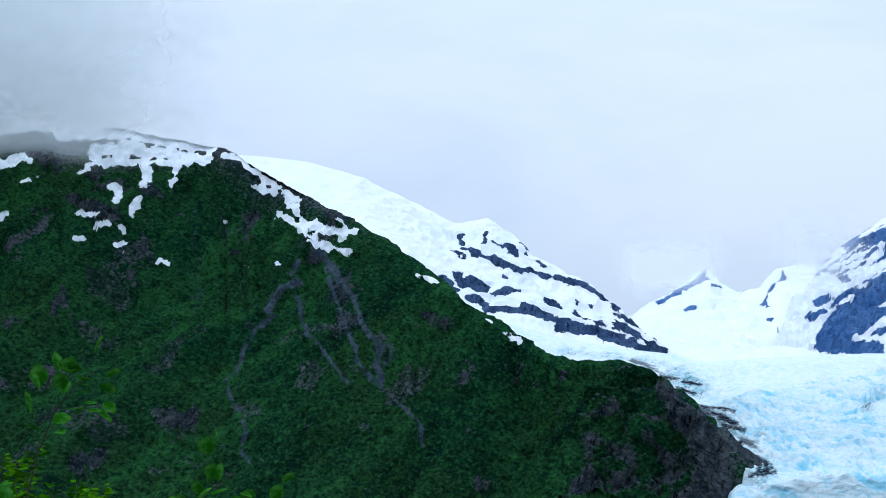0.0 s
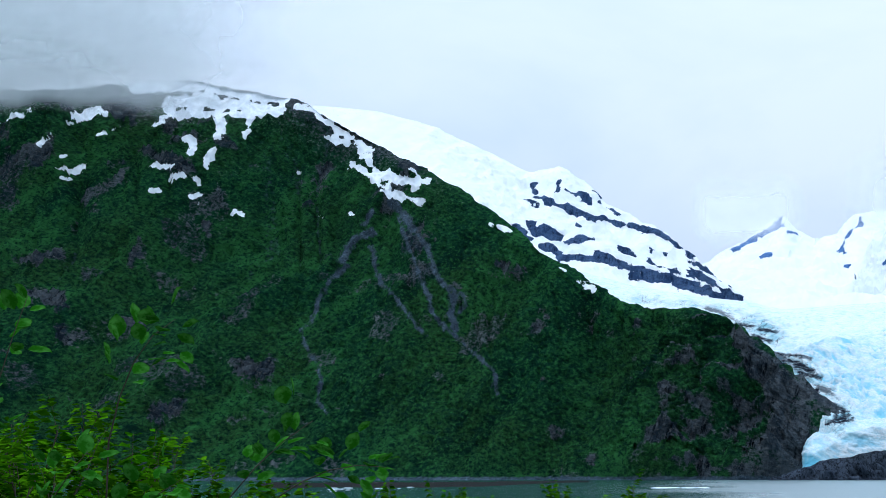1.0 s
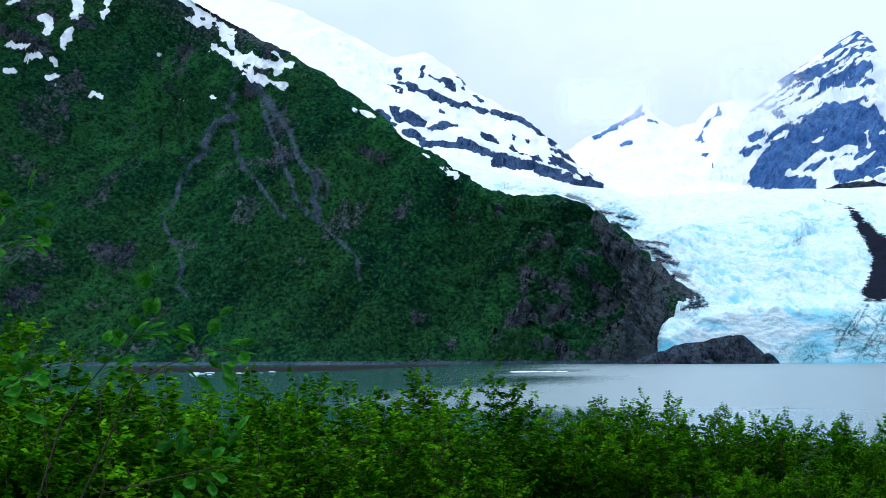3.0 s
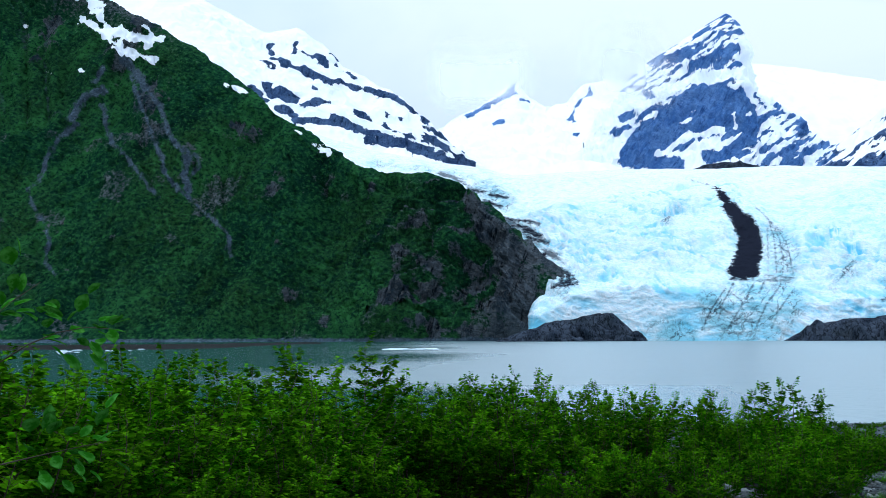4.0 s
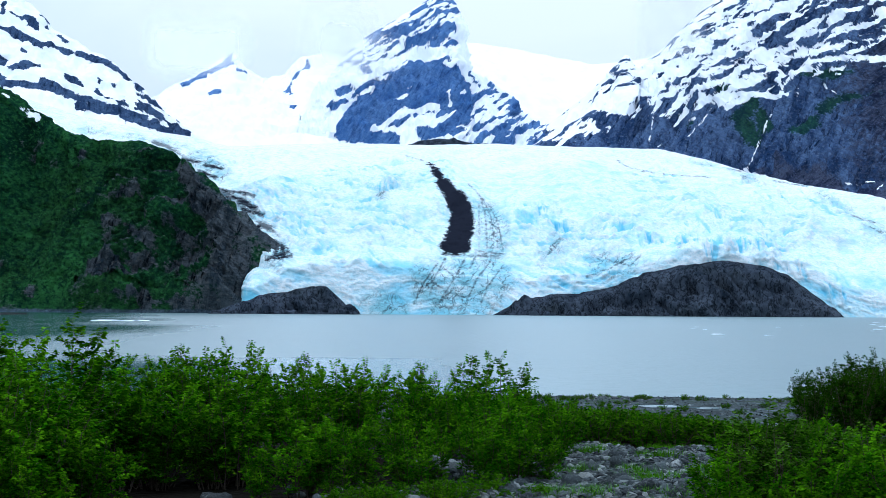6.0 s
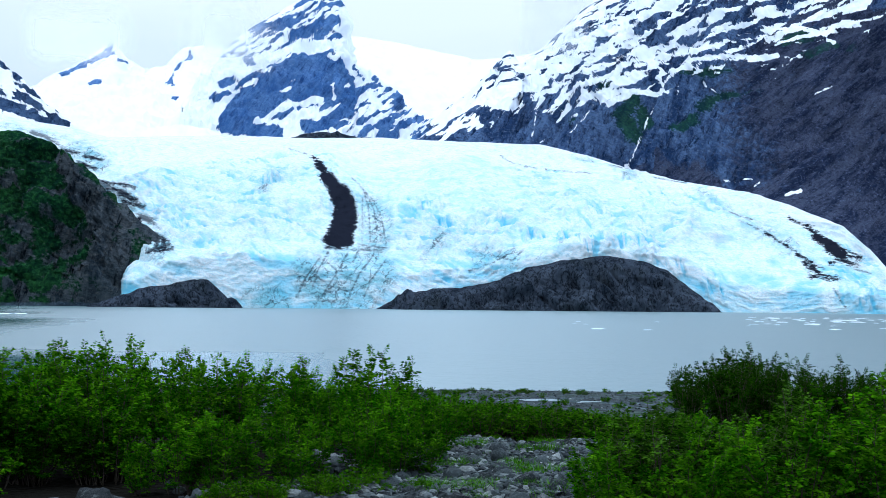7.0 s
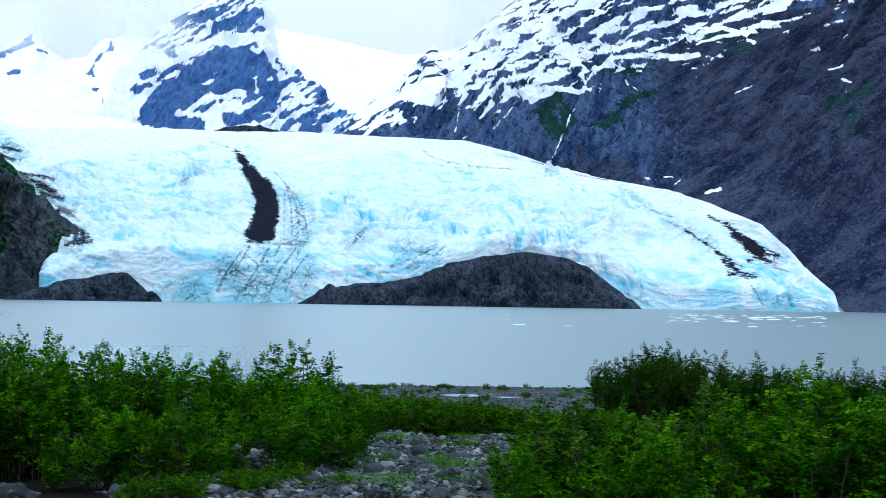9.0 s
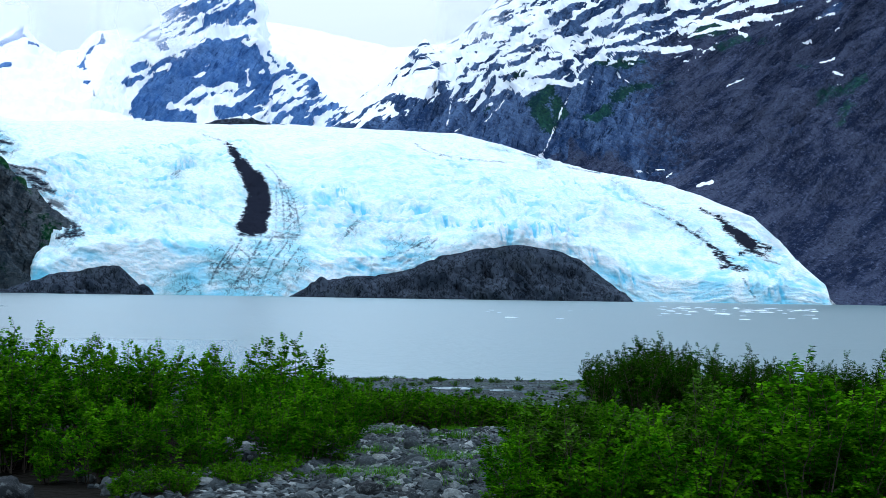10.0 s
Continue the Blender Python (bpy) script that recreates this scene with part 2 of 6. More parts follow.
ridge_slope = slope_material("ridge_slope", LEAFY, HAZE_RIDGE_ROCK, GRIT, 95.0)
dark_slope = slope_material("dark_slope", HEATH, HAZE_CLIFF_ROCK, DARK_GRIT, 62.0, 38.0)


def ice_material():
    m, t = material("glacier_ice")
    broad, mid, fine = noise_node(t, 0.008, 4), noise_node(t, 0.05, 6, 0.65, stretch=(1, 1, 1.8)), noise_node(t, 0.3, 7, 0.7)
    lines = noise_node(t, 0.24, 6, 0.7, coords=tilted(t, -14.0), stretch=(0.4, 0.5, 2.0))
    tc, mp = node(t, "ShaderNodeTexCoord"), node(t, "ShaderNodeMapping")
    mp.inputs["Scale"].default_value = (0.5, 0.35, 1.7)
    t.links.new(tc.outputs["Object"], mp.inputs[0])
    wob = node(t, "ShaderNodeTexNoise", Scale=0.06, Detail=4.0)
    t.links.new(mp.outputs[0], wob.inputs["Vector"])
    big = node(t, "ShaderNodeVectorMath")
    big.operation = "SCALE"
    big.inputs["Scale"].default_value = 16.0
    t.links.new(wob.outputs["Color"], big.inputs[0])
    plain, at, soil = node(t, "ShaderNodeAttribute"), node(t, "ShaderNodeAttribute"), node(t, "ShaderNodeAttribute")
    plain.attribute_name, at.attribute_name, soil.attribute_name = "plain", "depth", "grime"
    # snow-white ice, pale blue where it is fresh, deeper blue inside the cracks
    c = blend(t, curve(t, mid, (0.35, 0.0), (0.53, 1.0)), (0.53, 0.77, 0.84), (0.80, 0.88, 0.91))
    c = blend(t, curve(t, noise_node(t, 0.5, 8, 0.8, coords=tilted(t, -25.0), stretch=(0.5, 0.6, 1.6)), (0.41, 0.75), (0.50, 0.0)), c, (0.44, 0.69, 0.78))
    c = blend(t, maths(t, "MULTIPLY", plain.outputs["Fac"], 0.55), c, (0.90, 0.94, 0.96))
    c = blend(t, curve(t, lines, (0.36, 0.45), (0.46, 0.0)), c, (0.36, 0.66, 0.80))
    c = blend(t, curve(t, at.outputs["Fac"], (0.22, 0.0), (0.55, 0.55), (0.95, 0.95)), c, (0.19, 0.60, 0.79))
    c = blend(t, curve(t, noise_node(t, 0.45, 6, 0.75, coords=tilted(t, 20.0), stretch=(0.4, 0.4, 1.5)), (0.64, 0.0), (0.72, 0.30)), c, (0.20, 0.30, 0.38))
    # dirty ice: a greyed blue, crossed by dark lines that lean both ways
    c = blend(t, maths(t, "MULTIPLY", soil.outputs["Fac"], curve(t, mid, (0.35, 0.85), (0.6, 0.2))), c, (0.24, 0.52, 0.60))
    bent = node(t, "ShaderNodeVectorMath")
    t.links.new(tc.outputs["Object"], bent.inputs[0])
    t.links.new(big.outputs[0], bent.inputs[1])
    thin = None
    for slope, size, width, full in ((50.0, 0.060, 0.016, 1.0), (-52.0, 0.065, 0.010, 0.8), (8.0, 0.10, 0.009, 0.7)):
        mp2 = node(t, "ShaderNodeMapping")
        mp2.inputs["Rotation"].default_value = (0, radians(slope), 0)
        t.links.new(bent.outputs[0], mp2.inputs[0])
        line = curve(t, noise_node(t, size, 4, 0.6, coords=mp2.outputs[0], stretch=(0.3, 0.2, 1.0)), (0.50 - width, 0.0), (0.50, full), (0.50 + width, 0.0))
        thin = line if thin is None else maths(t, "MAXIMUM", thin, line)
    c = blend(t, maths(t, "MULTIPLY", soil.outputs["Fac"], maths(t, "MULTIPLY", thin, 0.95)), c, (0.030, 0.042, 0.060))
    dash = noise_node(t, 0.40, 7, 0.75, coords=tilted(t, -8.0), stretch=(0.28, 0.4, 1.4))
    c = blend(t, maths(t, "MULTIPLY", field(t, "dirt", dash, 2.4, 0.35), 0.8), c, (0.035, 0.045, 0.065))
    c = blend(t, field(t, "moraine", dash, 2.6, 0.14), c, (0.016, 0.019, 0.030))
    surface(t, c, 0.6, maths(t, "ADD", fine, maths(t, "MULTIPLY", mid, 2.0)), 0.65, 3.5, 0.0)
    return m


glacier_ice = ice_material()


def water_material():
    """Silty water: rippled by the wind in the open, calmer in the lee of the green mountain."""
    m, t = material("lake_water")
    w = noise_node(t, 0.9, 4, 0.6, stretch=(1.0, 0.35, 1.0))
    w2 = noise_node(t, 0.07, 4, 0.6, stretch=(1.0, 0.3, 1.0))
    c = blend(t, curve(t, noise_node(t, 0.006, 3, stretch=(1, 3, 1)), (0.35, 0.0), (0.65, 1.0)), (0.028, 0.115, 0.105), (0.045, 0.140, 0.135))
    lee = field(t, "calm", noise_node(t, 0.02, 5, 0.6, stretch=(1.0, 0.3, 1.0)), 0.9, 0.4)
    # base colour darker teal in the lee, painting in the mountain's reflection
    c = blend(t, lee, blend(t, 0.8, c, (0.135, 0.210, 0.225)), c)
    waves = maths(t, "MULTIPLY", maths(t, "ADD", w, maths(t, "MULTIPLY", w2, 2.0)), maths(t, "SUBTRACT", 1.0, maths(t, "MULTIPLY", lee, 0.72)))
    surface(t, c, maths(t, "SUBTRACT", 0.30, maths(t, "MULTIPLY", lee, 0.20)), waves, 0.6, 0.3, 0.5)
    return m


lake_water = water_material()


def shore_material():
    m, t = material("gravel_ground")
    vor = node(t, "ShaderNodeTexVoronoi", Scale=9.0)
    tc = node(t, "ShaderNodeTexCoord")
    t.links.new(tc.outputs["Object"], vor.inputs["Vector"])
    tone = node(t, "ShaderNodeSeparateColor")
    t.links.new(vor.outputs["Color"], tone.inputs[0])
    c = curve(t, tone.outputs[0], (0.0, (0.022, 0.032, 0.036)), (0.6, (0.058, 0.078, 0.086)), (1.0, (0.140, 0.180, 0.190)))
    c = blend(t, curve(t, noise_node(t, 0.35, 6, 0.7, stretch=(1, 2.0, 1)), (0.42, 0.75), (0.60, 0.0)), c, (0.018, 0.022, 0.020))
    c = blend(t, curve(t, noise_node(t, 1.8, 6, 0.75), (0.42, 0.8), (0.50, 0.0)), c, (0.010, 0.014, 0.015))
    c = blend(t, curve(t, noise_node(t, 2.6, 5, 0.7), (0.56, 0.0), (0.63, 0.6)), c, (0.15, 0.18, 0.19))
    moss = field(t, "moss", noise_node(t, 1.2, 6, 0.65), 1.2, 0.2)
    grass = blend(t, noise_node(t, 6.0, 5, 0.7), (0.02, 0.055, 0.01), (0.05, 0.11, 0.02))
    c = blend(t, moss, c, grass)
    # near-black soil: its colour also holds the shade under bushes and between stones
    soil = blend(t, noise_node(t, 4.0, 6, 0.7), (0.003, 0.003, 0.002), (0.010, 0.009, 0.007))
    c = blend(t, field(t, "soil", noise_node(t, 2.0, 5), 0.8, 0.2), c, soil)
    surface(t, c, 0.9, vor.outputs["Distance"], 0.7, 0.05, 0.05)
    return m


gravel_ground = shore_material()


# ---- mountains and glacier: rows of (bearing, distance, height) ----
def midway(low, high, reach, lift):
    def row(b):
        p, q = row_at(low, b), row_at(high, b)
        return np.stack([p[:, 0] + reach * (q[:, 0] - p[:, 0]), p[:, 1] + lift * (q[:, 1] - p[:, 1])], -1)
    return row


def behind(high, reach, drop):
    def row(b):
        q = row_at(high, b)
        return np.stack([q[:, 0] + reach, q[:, 1] * drop], -1)
    return row


def where(p):
    """Bearing and height of points, as seen from the lookout."""
    return np.degrees(np.arctan2(p[..., 0], p[..., 1])), p[..., 2]


# Where snow, scree, bare rock, moraine and plants lie: bands of (half width, [(bearing, height), ...])
DRIFTS = [
    (4.0, [(-32.36, 498), (-31.89, 495), (-31.37, 504)]), (7.3, [(-29.75, 511), (-29.26, 523), (-28.9, 519)]), (3.2, [(-30.0, 499), (-29.64, 504)]),
    (3.1, [(-31.02, 444), (-30.7, 461)]), (2.3, [(-30.29, 426), (-30.0, 441)]), (2.7, [(-30.41, 411), (-29.79, 412), (-29.4, 425)]),
    (2.3, [(-30.3, 395), (-29.93, 400)]), (2.4, [(-29.04, 474), (-28.65, 485), (-28.26, 493)]), (7.3, [(-26.67, 512), (-26.17, 524), (-25.46, 534)]),
    (4.0, [(-26.96, 498), (-26.66, 500)]),
]
DRIFTS_MORE = [
    (9.7, [(-26.48, 540), (-25.27, 555), (-24.05, 540), (-22.61, 522)]), (5.6, [(-25.66, 529), (-24.75, 526), (-23.63, 521), (-22.51, 519)]),
    (6.4, [(-24.79, 530), (-24.68, 496), (-24.74, 473)]), (2.8, [(-23.67, 515), (-23.63, 494), (-23.76, 478)]),
    (3.1, [(-25.95, 469), (-25.6, 471), (-25.6, 451), (-25.7, 440)]), (4.6, [(-24.93, 445), (-25.03, 435)]), (2.3, [(-25.11, 429), (-25.2, 420)]),
    (4.5, [(-26.99, 414), (-26.43, 410)]), (2.2, [(-26.62, 398), (-26.02, 399)]), (3.7, [(-26.42, 394), (-26.06, 398)]),
    (2.2, [(-26.41, 383), (-26.32, 390)]), (2.2, [(-27.11, 373), (-26.61, 375)]),
]
DRIFTS_SMALL = [
    (2.7, [(-25.45, 401), (-25.41, 393)]), (2.6, [(-25.66, 369), (-25.36, 377)]), (1.9, [(-25.4, 364), (-25.4, 361)]),
    (1.9, [(-24.08, 355), (-23.84, 352)]), (1.9, [(-20.99, 349), (-20.89, 344)]), (1.8, [(-19.91, 347), (-19.83, 345)]),
    (1.6, [(-21.77, 422), (-21.72, 421)]), (1.5, [(-17.08, 347), (-16.94, 342)]),
]
DRIFTS_RIDGE = [
    (4.7, [(-21.9, 526), (-21.17, 520), (-20.97, 508), (-20.34, 491), (-19.93, 477)]), (3.9, [(-20.86, 478), (-20.14, 471), (-19.52, 458)]),
    (4.6, [(-19.52, 458), (-19.31, 434), (-19.0, 414)]), (5.3, [(-19.82, 432), (-19.31, 414), (-18.79, 388), (-18.48, 373)]),
    (4.4, [(-18.48, 373), (-17.97, 367), (-17.35, 362)]), (5.2, [(-19.0, 414), (-18.48, 403), (-17.97, 392), (-17.35, 392), (-17.14, 393)]),
    (3.7, [(-17.76, 371), (-17.55, 386)]), (3.0, [(-17.66, 406), (-17.35, 396), (-17.04, 391)]), (2.3, [(-19.93, 475), (-19.1, 454)]),
]
DRIFTS_LOW = [
    (2.1, [(-14.91, 324), (-14.5, 320), (-14.09, 312)]), (1.7, [(-12.26, 255), (-11.96, 243)]), (1.7, [(-11.75, 235), (-11.15, 226)]),
]
CHUTES = [
    (6.5, [(-19.09, 319), (-19.6, 311), (-20.0, 296), (-20.16, 277)]), (3.5, [(-20.0, 270), (-20.6, 251), (-21.0, 218), (-21.29, 188)]),
    (2.3, [(-21.29, 188), (-21.63, 177), (-21.49, 156), (-21.09, 134), (-20.94, 109), (-21.04, 86), (-20.68, 71)]),
    (4.4, [(-19.09, 349), (-19.39, 329)]), (3.6, [(-19.13, 297), (-18.98, 265), (-18.78, 241)]),
    (2.7, [(-18.78, 241), (-18.27, 218), (-17.76, 189), (-17.15, 166)]), (7.3, [(-18.42, 363), (-17.97, 342), (-17.6, 315)]),
    (2.8, [(-18.18, 343), (-17.97, 311), (-17.56, 265), (-17.36, 241)]), (2.7, [(-17.36, 241), (-17.05, 218), (-16.95, 198), (-16.5, 176)]),
]
CHUTES_EAST = [
    (3.1, [(-17.6, 315), (-17.05, 285), (-16.85, 250), (-16.44, 228), (-15.83, 217)]), (3.4, [(-15.81, 217), (-15.73, 206), (-16.14, 191)]),
    (6.0, [(-16.14, 218), (-16.24, 195), (-16.14, 177)]), (4.0, [(-16.34, 172), (-16.04, 165)]), (2.3, [(-16.04, 165), (-15.33, 140), (-14.72, 121)]),
    (4.4, [(-14.68, 118), (-14.62, 94)]),
]
CRAGS = [
    (12.9, [(-23.97, 122), (-22.98, 123)]), (5.2, [(-20.69, 145), (-20.48, 130)]), (5.1, [(-20.18, 117), (-19.98, 122)]),
    (4.4, [(-18.87, 114), (-18.77, 113)]), (9.1, [(-13.49, 170), (-12.88, 174)]), (5.4, [(-16.14, 225), (-15.93, 214)]),
    (8.3, [(-14.71, 266), (-13.69, 251)]), (5.0, [(-12.6, 44), (-12.4, 44)]), (7.2, [(-12.3, 13), (-11.49, 21)]), (7.3, [(-26.69, 71), (-25.91, 74)]),
    (7.5, [(-21.22, 369), (-20.82, 386)]),
]
CRAGS_LEFT = [
    (15.7, [(-31.81, 270), (-30.08, 271)]), (15.0, [(-31.0, 218), (-30.22, 208)]), (7.2, [(-32.01, 287), (-32.19, 270)]),
    (9.7, [(-24.29, 133), (-23.09, 124)]), (8.1, [(-30.0, 168), (-27.29, 182)]), (16.7, [(-27.04, 442), (-26.02, 410)]),
    (10.7, [(-30.61, 465), (-31.33, 389)]), (11.3, [(-26.46, 496), (-25.05, 514)]), (8.5, [(-27.73, 261), (-27.46, 293)]),
    (7.0, [(-29.29, 252), (-28.71, 252)]), (11.8, [(-24.98, 330), (-24.78, 320)]), (12.2, [(-18.69, 455), (-17.66, 415)]),
    (8.9, [(-18.48, 377), (-17.86, 377)]),
]
CRAGS_KNOB = [
    (13.1, [(-8.56, 97), (-7.35, 76)]), (9.1, [(-8.97, 122), (-7.76, 129)]), (6.4, [(-9.77, 160), (-9.47, 173)]), (11.8, [(-6.55, 94), (-5.74, 71)]),
    (10.5, [(-8.96, 47), (-7.35, 53)]), (14.2, [(-5.74, 35), (-4.73, 34)]), (8.1, [(-9.76, 24), (-7.95, 18)]), (6.5, [(-12.76, 187), (-13.74, 166)]),
    (6.0, [(-12.34, 12), (-11.35, 18)]), (23.5, [(-5.74, 138), (-4.73, 94), (-4.32, 46)]), (11.4, [(-7.35, 12), (-4.52, 9)]),
    (4.5, [(-9.77, 153), (-9.97, 128)]),
]
RIDGE_ROCK = [
    (7.9, [(-12.26, 365), (-10.83, 366), (-9.82, 345)]), (9.9, [(-10.93, 380), (-9.62, 343), (-8.61, 326)]),
    (9.9, [(-9.62, 330), (-8.21, 317), (-7.2, 298)]), (8.9, [(-8.21, 309), (-7.0, 289), (-6.01, 269)]), (4.0, [(-8.81, 351), (-7.6, 327)]),
    (4.9, [(-7.8, 343), (-7.0, 320), (-6.36, 286)]), (8.9, [(-13.31, 454), (-13.11, 425)]), (13.8, [(-12.97, 438), (-12.42, 420)]),
    (9.9, [(-12.87, 396), (-12.42, 378)]), (7.9, [(-12.05, 404), (-11.44, 419)]), (6.9, [(-13.89, 441), (-13.38, 412)]),
    (4.0, [(-11.74, 419), (-11.07, 417)]), (7.9, [(-10.12, 398), (-9.77, 382)]), (3.0, [(-11.68, 449), (-11.64, 447)]),
    (3.0, [(-11.07, 460), (-11.03, 458)]), (3.0, [(-9.11, 369), (-8.91, 357)]),
]
RIDGE_ROCK_HIGH = [
    (5.9, [(-13.23, 566), (-13.17, 544)]), (6.9, [(-13.17, 528), (-12.61, 508)]), (7.9, [(-12.76, 508), (-11.84, 488)]),
    (8.9, [(-11.94, 483), (-10.82, 465)]), (7.9, [(-11.47, 530), (-11.23, 503)]), (8.9, [(-10.82, 468), (-9.81, 452)]),
    (7.9, [(-9.81, 457), (-8.79, 437)]), (6.9, [(-9.0, 440), (-7.99, 412)]), (5.9, [(-8.19, 413), (-7.59, 377)]), (5.9, [(-7.79, 384), (-6.8, 331)]),
    (4.9, [(-6.8, 331), (-6.2, 305)]), (3.0, [(-10.92, 515), (-10.11, 480)]), (3.0, [(-12.32, 563), (-12.39, 537)]),
    (3.0, [(-9.1, 394), (-8.56, 382)]), (4.0, [(-13.58, 521), (-13.06, 505)]), (3.0, [(-12.04, 538), (-11.73, 526)]),
    (3.0, [(-8.59, 451), (-7.79, 412)]), (3.0, [(-11.02, 543), (-10.81, 530)]),
]
PEAK_ROCK = [
    (28.7, [(-0.15, 322), (0.36, 378)]), (29.8, [(0.46, 342), (1.27, 416)]), (29.8, [(1.58, 443), (2.79, 458)]), (39.0, [(1.37, 366), (3.29, 407)]),
    (27.5, [(3.5, 449), (4.0, 411)]), (32.1, [(3.39, 350), (4.19, 376)]), (13.8, [(-0.46, 304), (1.37, 298)]), (13.8, [(2.38, 310), (3.79, 317)]),
]
PEAK_SNOW = [
    (6.9, [(0.66, 318), (1.27, 340), (1.82, 367)]), (8.0, [(1.57, 350), (2.38, 368), (2.91, 374)]), (6.9, [(1.94, 336), (2.58, 350)]),
    (4.6, [(3.35, 407), (3.43, 377)]), (3.4, [(1.47, 385), (1.82, 400)]), (4.6, [(3.09, 337), (3.59, 361)]), (3.4, [(3.59, 301), (4.19, 325)]),
    (5.7, [(3.24, 476), (3.44, 473)]), (4.6, [(3.28, 308), (3.48, 298)]), (3.4, [(3.8, 404), (3.96, 413)]), (5.7, [(4.39, 356), (5.09, 388)]),
    (4.6, [(4.59, 342), (5.5, 407)]), (4.6, [(4.19, 365), (4.7, 417)]), (3.4, [(2.78, 324), (3.09, 343)]),
]
PEAK_ROCK_HIGH = [
    (9.2, [(-0.55, 498), (0.36, 483)]), (8.0, [(0.06, 520), (0.77, 526)]), (10.3, [(0.36, 459), (0.77, 485)]),
    (5.7, [(1.28, 571), (1.83, 599), (2.44, 642)]), (9.2, [(2.15, 537), (2.76, 568), (3.01, 602)]), (4.6, [(1.69, 579), (2.36, 620)]),
    (8.0, [(3.11, 594), (3.3, 555)]), (5.7, [(3.31, 557), (3.57, 535)]), (8.0, [(2.85, 636), (3.17, 622)]), (4.6, [(3.11, 650), (3.71, 646)]),
    (6.9, [(2.84, 515), (3.24, 494)]), (4.6, [(1.58, 520), (2.03, 536)]), (6.9, [(-0.55, 408), (0.16, 416), (0.81, 432)]),
    (4.6, [(-0.9, 373), (-0.25, 382)]), (8.0, [(4.2, 475), (4.4, 459)]), (6.9, [(4.92, 463), (5.03, 394)]), (9.2, [(5.0, 407), (5.32, 432)]),
    (5.7, [(5.49, 394), (5.79, 412)]), (5.7, [(0.78, 594), (1.39, 635), (2.2, 682)]),
]
GREENS = [
    (11.1, [(14.17, 326), (13.67, 299), (14.18, 264)]), (7.9, [(14.48, 307), (14.58, 281)]), (7.1, [(11.64, 320), (11.84, 304)]),
    (9.5, [(15.69, 268), (16.19, 278)]), (7.1, [(16.49, 298), (17.29, 321), (18.49, 323)]), (11.1, [(19.46, 409), (20.25, 417)]),
    (7.9, [(20.06, 376), (21.04, 386)]), (7.1, [(21.63, 367), (21.92, 377)]), (7.9, [(22.61, 334), (23.39, 320)]),
    (12.7, [(23.78, 259), (25.11, 282)]), (11.1, [(24.27, 216), (24.74, 243)]), (6.3, [(16.07, 362), (17.48, 364)]),
    (7.1, [(12.84, 366), (13.05, 355)]),
]
BROOKS = [
    (1.2, [(14.92, 319), (14.58, 281), (14.19, 235), (14.0, 216)]), (0.8, [(12.85, 332), (12.35, 296), (11.65, 253)]),
    (0.8, [(10.72, 334), (10.53, 263)]), (0.8, [(15.83, 350), (15.68, 322)]), (0.9, [(16.57, 383), (16.28, 362)]), (4.0, [(13.9, 213), (14.2, 196)]),
    (1.6, [(10.84, 254), (11.0, 260)]), (1.6, [(17.32, 170), (18.32, 167)]), (2.0, [(18.42, 155), (18.62, 161)]), (3.2, [(19.52, 138), (20.01, 141)]),
    (2.4, [(16.58, 349), (16.72, 339)]), (2.4, [(16.89, 328), (17.09, 325)]), (2.4, [(16.98, 362), (17.18, 361)]),
    (2.4, [(18.98, 357), (19.17, 360)]), (3.2, [(23.57, 416), (24.14, 416)]), (2.4, [(23.09, 370), (23.38, 373)]),
    (3.2, [(23.73, 324), (24.15, 330)]), (2.4, [(24.16, 300), (24.45, 296)]), (1.6, [(24.26, 277), (24.39, 277)]),
    (1.2, [(20.47, 295), (21.06, 307)]), (1.6, [(24.24, 390), (24.38, 388)]),
]
SNOWLINE = [(7.4, 300), (8.6, 330), (10.4, 352), (11.4, 352), (12.4, 346), (13.5, 342), (15.2, 362), (16.5, 374), (17.5, 382), (18.5, 384), (19.5, 388), (20.5, 412), (21.8, 428), (22.8, 448), (24.3, 458), (26, 470)]
LOW_SNOW = [
    (5.5, [(13.05, 328), (13.56, 340)]), (4.7, [(13.76, 342), (15.17, 334)]), (3.2, [(15.07, 335), (15.38, 326)]),
    (4.7, [(15.17, 369), (16.17, 371)]), (4.7, [(16.47, 388), (17.37, 389)]), (5.5, [(17.27, 393), (18.47, 384)]),
    (5.5, [(18.27, 381), (19.17, 382)]), (4.0, [(19.47, 380), (19.96, 373)]), (5.5, [(19.56, 436), (20.25, 426)]),
    (4.7, [(20.25, 426), (21.24, 413)]), (4.7, [(20.84, 425), (22.02, 423)]), (3.2, [(20.74, 405), (21.14, 391)]),
    (4.0, [(13.35, 352), (14.15, 376)]), (4.0, [(14.25, 386), (15.06, 402)]), (3.2, [(14.82, 384), (15.19, 375)]),
    (3.2, [(15.03, 362), (15.23, 347)]),
]
SERACS = [
    (10.1, [(6.36, 119), (7.35, 113)]), (5.7, [(8.52, 104), (9.49, 108)]), (8.2, [(10.45, 82), (11.41, 75), (12.17, 76)]),
    (5.1, [(0.75, 137), (1.36, 151)]), (5.7, [(7.73, 67), (8.51, 73)]), (5.7, [(12.62, 57), (13.73, 66), (14.74, 63)]),
    (5.1, [(14.95, 53), (15.76, 36)]), (5.1, [(7.23, 96), (8.45, 85)]), (7.6, [(21.41, 16), (22.48, 9)]), (6.3, [(16.56, 25), (17.37, 15)]),
]
